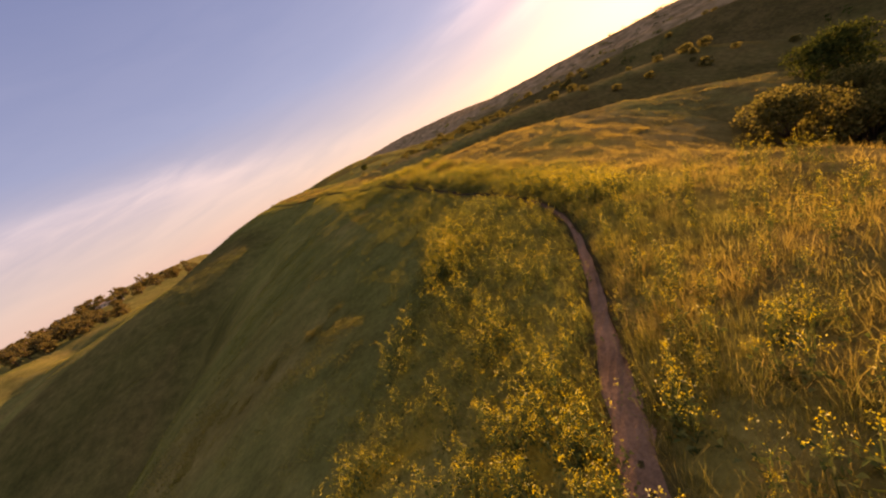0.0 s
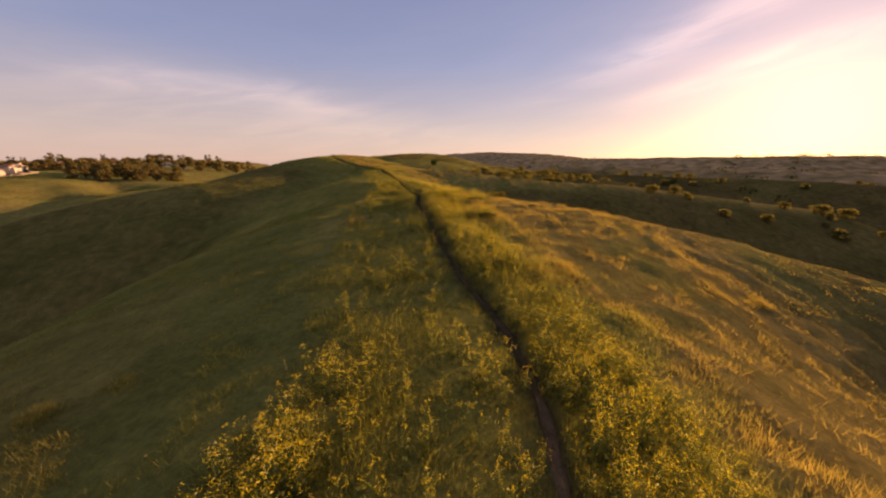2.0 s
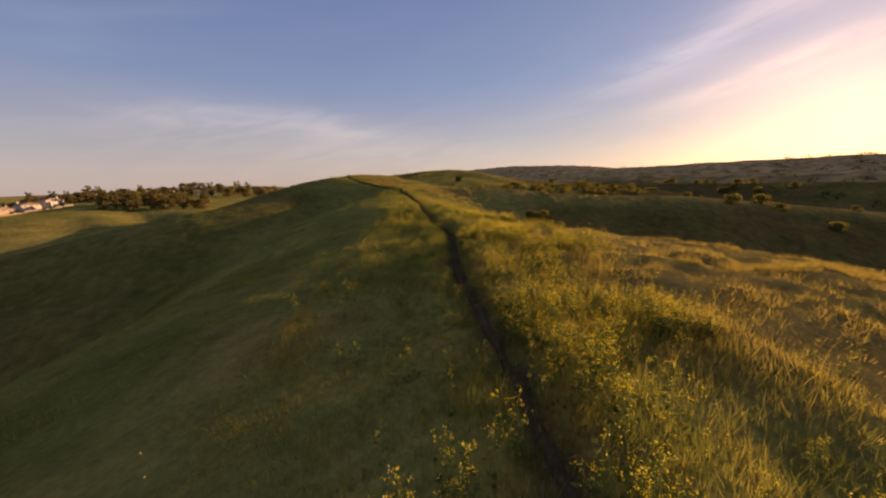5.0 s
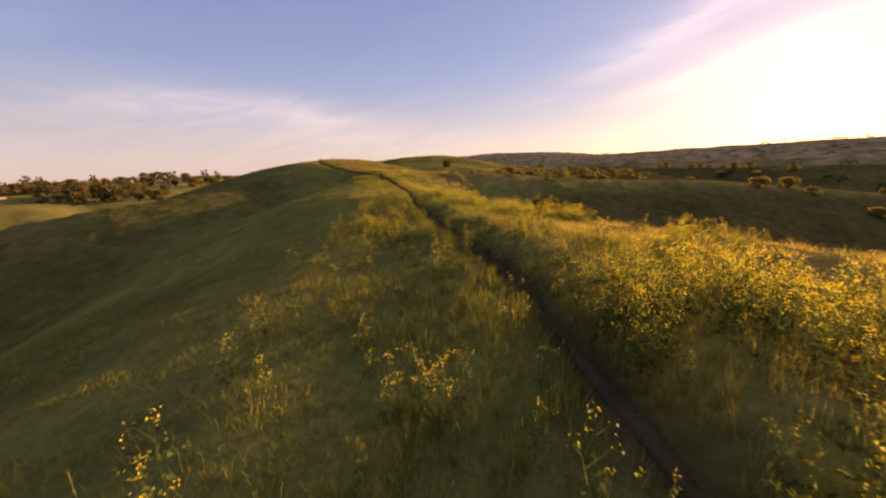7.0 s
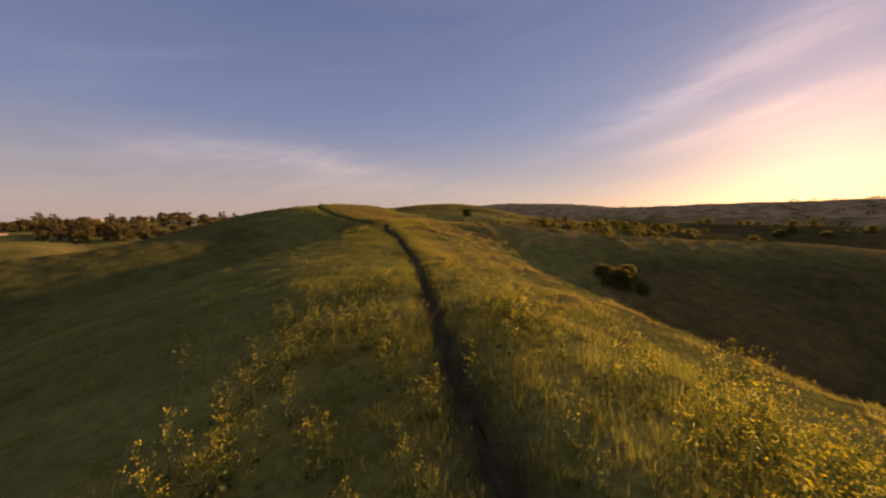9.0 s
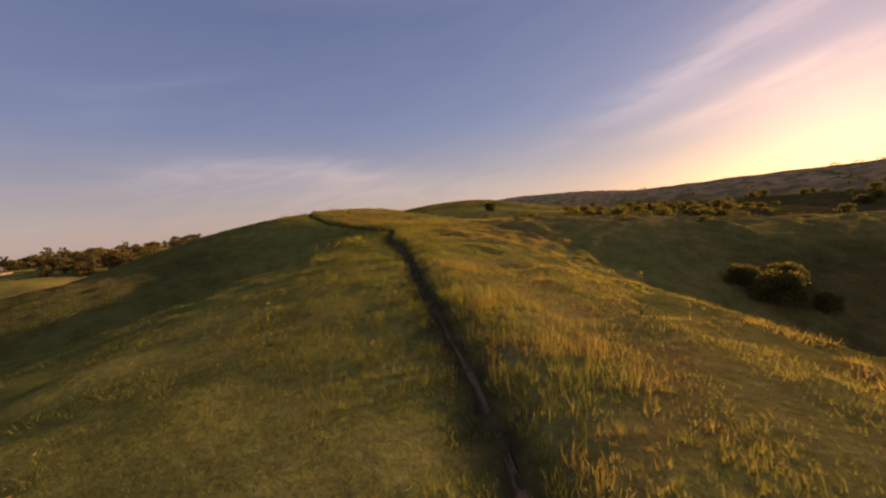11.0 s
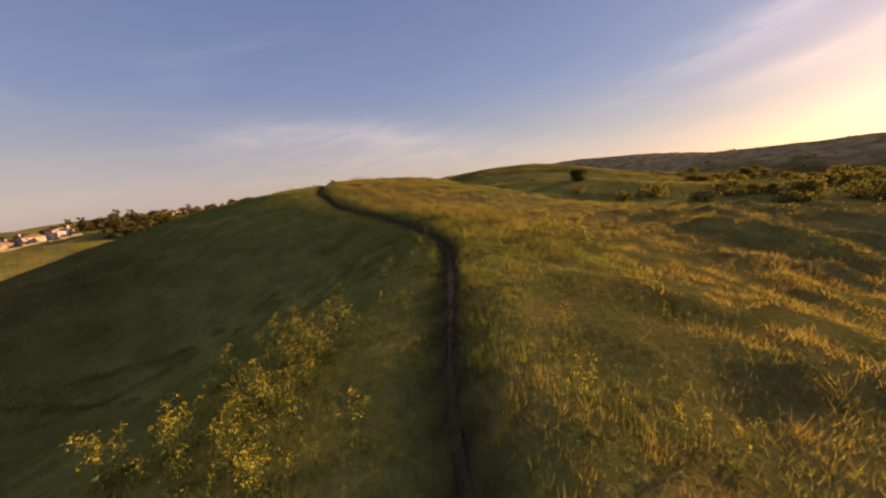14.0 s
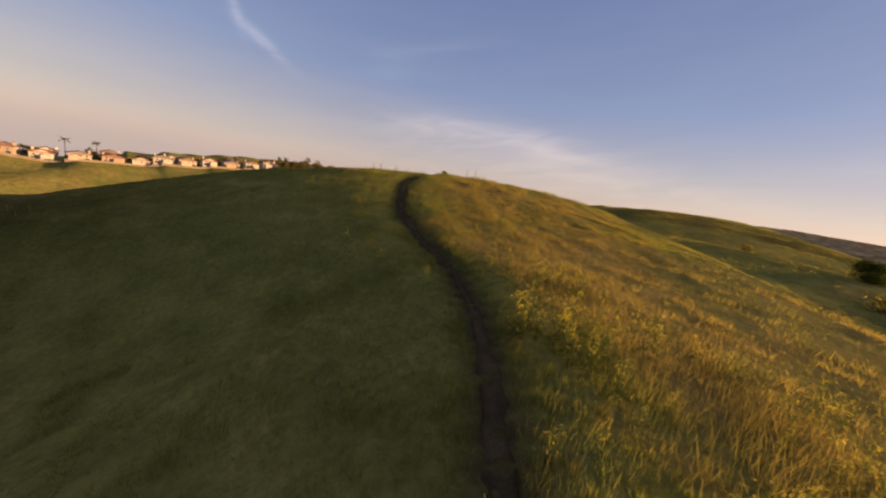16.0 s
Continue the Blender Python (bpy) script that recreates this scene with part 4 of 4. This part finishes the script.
def palm(x, y, tall):
    base = new("palm_tree")
    bm = bmesh.new()
    for k in range(6):
        limb(bm, Vector((.12 * math.sin(k * .5), 0, k / 6 * tall)), Vector((.12 * math.sin((k + 1) * .5), 0, (k + 1) / 6 * tall)), .26 - .02 * k, .24 - .02 * k)
    tm = bpy.data.meshes.new("trunk")
    bm.to_mesh(tm)
    bm.free()
    tm.materials.append(BARK)
    part("trunk", tm, base)
    pts = []
    r = np.random.default_rng(int(tall * 10))
    for k in range(26):
        a, drop = k * 2.4, r.uniform(-.5, 1.0)
        c = np.array([.1, 0, tall])
        way = np.array([math.cos(a), math.sin(a), .55 - drop])
        for j in range(4):
            b = c + way * .65
            pts += ribbon(c, b, .5 - .1 * j, r)
            c, way = b, way + [0, 0, -.28]
    part("fronds", quads_mesh("fronds", np.array(pts), OAK), base)
    tagged(base, "tall fan palm with a dark tuft of fronds behind the houses", "palm tree", "palms")
    stand(base, x, y)


palm(-334, 99, 12.5)
palm(-336, 112, 10.5)

# ---- the housing estate ----
PLASTER = [plain_material("plaster_" + n, c, .08, 1.5, .9) for n, c in (("cream", (.40, .325, .25)), ("white", (.48, .43, .36)), ("sand", (.36, .265, .19)), ("rose", (.37, .255, .19)))]
TILE = [plain_material("roof_tile_" + n, c, .2, 3.0, .85) for n, c in (("red", (.26, .12, .075)), ("brown", (.20, .13, .095)), ("grey", (.22, .18, .16)))]
PANE = plain_material("window_glass", (.05, .055, .06), .1, 2.0, .12)
WALL = plain_material("garden_wall", (.24, .195, .14), .1, 2.0, .9)


def block(name, x0, x1, y0, y1, z0, z1, mat, parent, label="", bevel=.04):
    bm = bmesh.new()
    bmesh.ops.create_cube(bm, size=1)
    for v in bm.verts:
        v.co = Vector((x0 + (v.co.x + .5) * (x1 - x0), y0 + (v.co.y + .5) * (y1 - y0), z0 + (v.co.z + .5) * (z1 - z0)))
    bmesh.ops.bevel(bm, geom=bm.edges[:], offset=bevel, segments=1, affect="EDGES")
    m = bpy.data.meshes.new(name)
    bm.to_mesh(m)
    bm.free()
    m.materials.append(mat)
    return part(name, m, parent, label)


def roof_mesh(w, d, z, rise, over, hip):
    """A tiled roof over a plan w deep (x) and d wide (y), its ridge along y, with eaves that have thickness."""
    bm = bmesh.new()
    a, b, inset = w / 2 + over, d / 2 + over, (w / 2 if hip else 0)
    low = [bm.verts.new((sx * a, sy * b, z - .15)) for sx, sy in ((-1, -1), (1, -1), (1, 1), (-1, 1))]
    eave = [bm.verts.new((v.co.x, v.co.y, z + .1)) for v in low]
    r0, r1 = bm.verts.new((0, -b + inset, z + rise)), bm.verts.new((0, b - inset, z + rise))
    bm.faces.new(low[::-1])
    for k in range(4):
        bm.faces.new((low[k], low[(k + 1) % 4], eave[(k + 1) % 4], eave[k]))
    bm.faces.new((eave[0], eave[1], r0))
    bm.faces.new((eave[1], eave[2], r1, r0))
    bm.faces.new((eave[2], eave[3], r1))
    bm.faces.new((eave[3], eave[0], r0, r1))
    m = bpy.data.meshes.new("roof")
    bm.to_mesh(m)
    bm.free()
    return m


def house(x, y, n):
    """A two-storey house with its back, windows and chimney towards the ridge."""
    r = random.Random(900 + n)
    d, w, h = r.uniform(8.5, 10.5), r.uniform(8, 10), r.uniform(3.5, 4.1)
    base = new("house")
    plaster, tile = PLASTER[n % 4 if n % 3 else 1], TILE[n % 3]
    block("wall", -w / 2, w / 2, -d / 2, d / 2, -1.5, h, plaster, base)
    rm = roof_mesh(d, w, h, r.uniform(1.7, 2.2), .5, n % 3 == 0)
    rm.transform(Matrix.Rotation(math.pi / 2, 4, "Z"))
    bm = bmesh.new()
    gable = [bm.verts.new((sx * (w / 2 - .03), yy, z)) for sx in (-1, 1) for yy, z in ((-d / 2 + .1, h - .05), (d / 2 - .1, h - .05), (0, h + 1.45))]
    for f in ((0, 1, 2), (5, 4, 3), (0, 3, 4, 1), (1, 4, 5, 2), (2, 5, 3, 0)):
        bm.faces.new([gable[k] for k in f])
    gm = bpy.data.meshes.new("gable")
    bm.to_mesh(gm)
    bm.free()
    gm.materials.append(plaster)
    part("gable", gm, base)
    rm.materials.append(tile)
    part("roof", rm, base, "shallow tiled roof")
    wing = r.uniform(3.2, 4.4) * (1 if n % 2 else -1)
    block("wing", w / 2 - 1, w / 2 + 2.0, min(0, wing), max(0, wing), -1.5, 2.8, plaster, base, "lower single-storey wing")
    ch = block("chimney", -1.0, 0.2, (d / 2 - .8) * (-1 if n % 2 else 1) - .5, (d / 2 - .8) * (-1 if n % 2 else 1) + .5, h, h + 2.3, plaster, base)
    block("cap", -1.15, .35, (d / 2 - .8) * (-1 if n % 2 else 1) - .65, (d / 2 - .8) * (-1 if n % 2 else 1) + .65, h + 2.3, h + 2.5, tile, ch)
    for k, (yy, z0, ww, hh) in enumerate([(-.30 * d, 2.2, 1.3, 1.0), (.02 * d, 2.2, 1.7, 1.1), (.30 * d, 2.2, 1.2, 1.0), (-.32 * d * (1 if n % 2 else -1), .1, 2.2, 1.6)]):
        win = block("window", w / 2 - .05, w / 2 + .09, yy - ww / 2, yy + ww / 2, z0, z0 + hh, PLASTER[1], base, "white window frame")
        block("pane", w / 2 + .07, w / 2 + .11, yy - ww / 2 + .12, yy + ww / 2 - .12, z0 + .12, z0 + hh - .12, PANE, win, bevel=.01)
    colour = ("white", "cream", "sand", "rose")[PLASTER.index(plaster) and (1, 0, 2, 3).index(PLASTER.index(plaster)) or (0 if plaster is PLASTER[1] else 1)]
    tagged(base, f"two-storey suburban house with {colour}-coloured plaster and a shallow tiled roof", "house", "houses along the hilltop")
    stand(base, x, y, 1.0, r.uniform(-8, 8), 0)


HOUSES = [(-326, 209), (-325, 196), (-325, 182), (-325, 168.5), (-325, 155), (-325, 143), (-325, 132), (-325, 119), (-326, 105), (-327, 91), (-328, 77), (-329, 62), (-330, 47), (-331, 32), (-349, 188), (-352, 150), (-352, 118),
          (-430, 330), (-446, 352), (-472, 388), (-490, 420), (-512, 452), (-372, 268), (-360, 60), (-358, 90)]
for n, (hx, hy) in enumerate(HOUSES):
    house(hx, hy, n)


def long_building():
    base = new("long_building")
    block("wall", -5, 5, -13, 13, -2, 4.6, PLASTER[1], base)
    rm = roof_mesh(10, 26, 4.6, 1.2, .4, True)
    rm.materials.append(TILE[2])
    part("roof", rm, base, "low grey roof")
    for k in range(5):
        win = block("window", 4.95, 5.08, -11 + 5 * k, -8.5 + 5 * k, 1.2, 3.0, PLASTER[0], base)
        block("pane", 5.06, 5.1, -10.85 + 5 * k, -8.65 + 5 * k, 1.35, 2.85, PANE, win, bevel=.01)
    tagged(base, "long low white building among the hillside trees", "building")
    stand(base, -405, 412, 1.0, -40, 0)


long_building()


def garden_wall():
    """The pale wall at the foot of the gardens, in panels that step down the hill."""
    base = tagged(new("garden_wall"), "long pale garden wall below the houses", "wall")
    for k in range(36):
        y0, y1 = 214 - 5.2 * k, 214 - 5.2 * (k + 1)
        x = -313.5 - (3.5 * max(0, k - 20) / 16)
        z = float(height(np.array([x]), np.array([(y0 + y1) / 2]))[0])
        block("wall_panel", x - .12, x + .12, y1 + .15, y0 - .15, z - .6, z + 1.1, WALL, base, bevel=.02)
        block("pier", x - .2, x + .2, y0 - .2, y0 + .2, z - .6, z + 1.3, WALL, base, bevel=.02)


garden_wall()


def far_woods():
    """Woods on the far hills: many small ragged crowns, too far off to count."""
    r = np.random.default_rng(9)
    pts = []
    n = 0
    while n < 500:
        x, y = r.uniform(120, 1000, 400), r.uniform(60, 1300, 400)
        ok = (rough(x, y, 110, 91, 3) > .5) & (np.hypot(x, y) > 230)
        x, y = x[ok], y[ok]
        z = height(x, y, False)
        for a, b, c in zip(x, y, z):
            far = math.hypot(a, b)
            s = r.uniform(1.8, 3.4) * (1 + far / 1500)
            for _ in range(24):
                w = r.normal(size=3)
                w /= np.linalg.norm(w)
                w[2] = abs(w[2])
                pts += scrap(np.array([a, b, c]) + w * s * [1, 1, .9], s * .26, r)
            n += 1
    tagged(new("far_woods", quads_mesh("far_woods", np.array(pts), OAK)), "dark woodland on the far hillsides", "woods", kind="stuff")


far_woods()
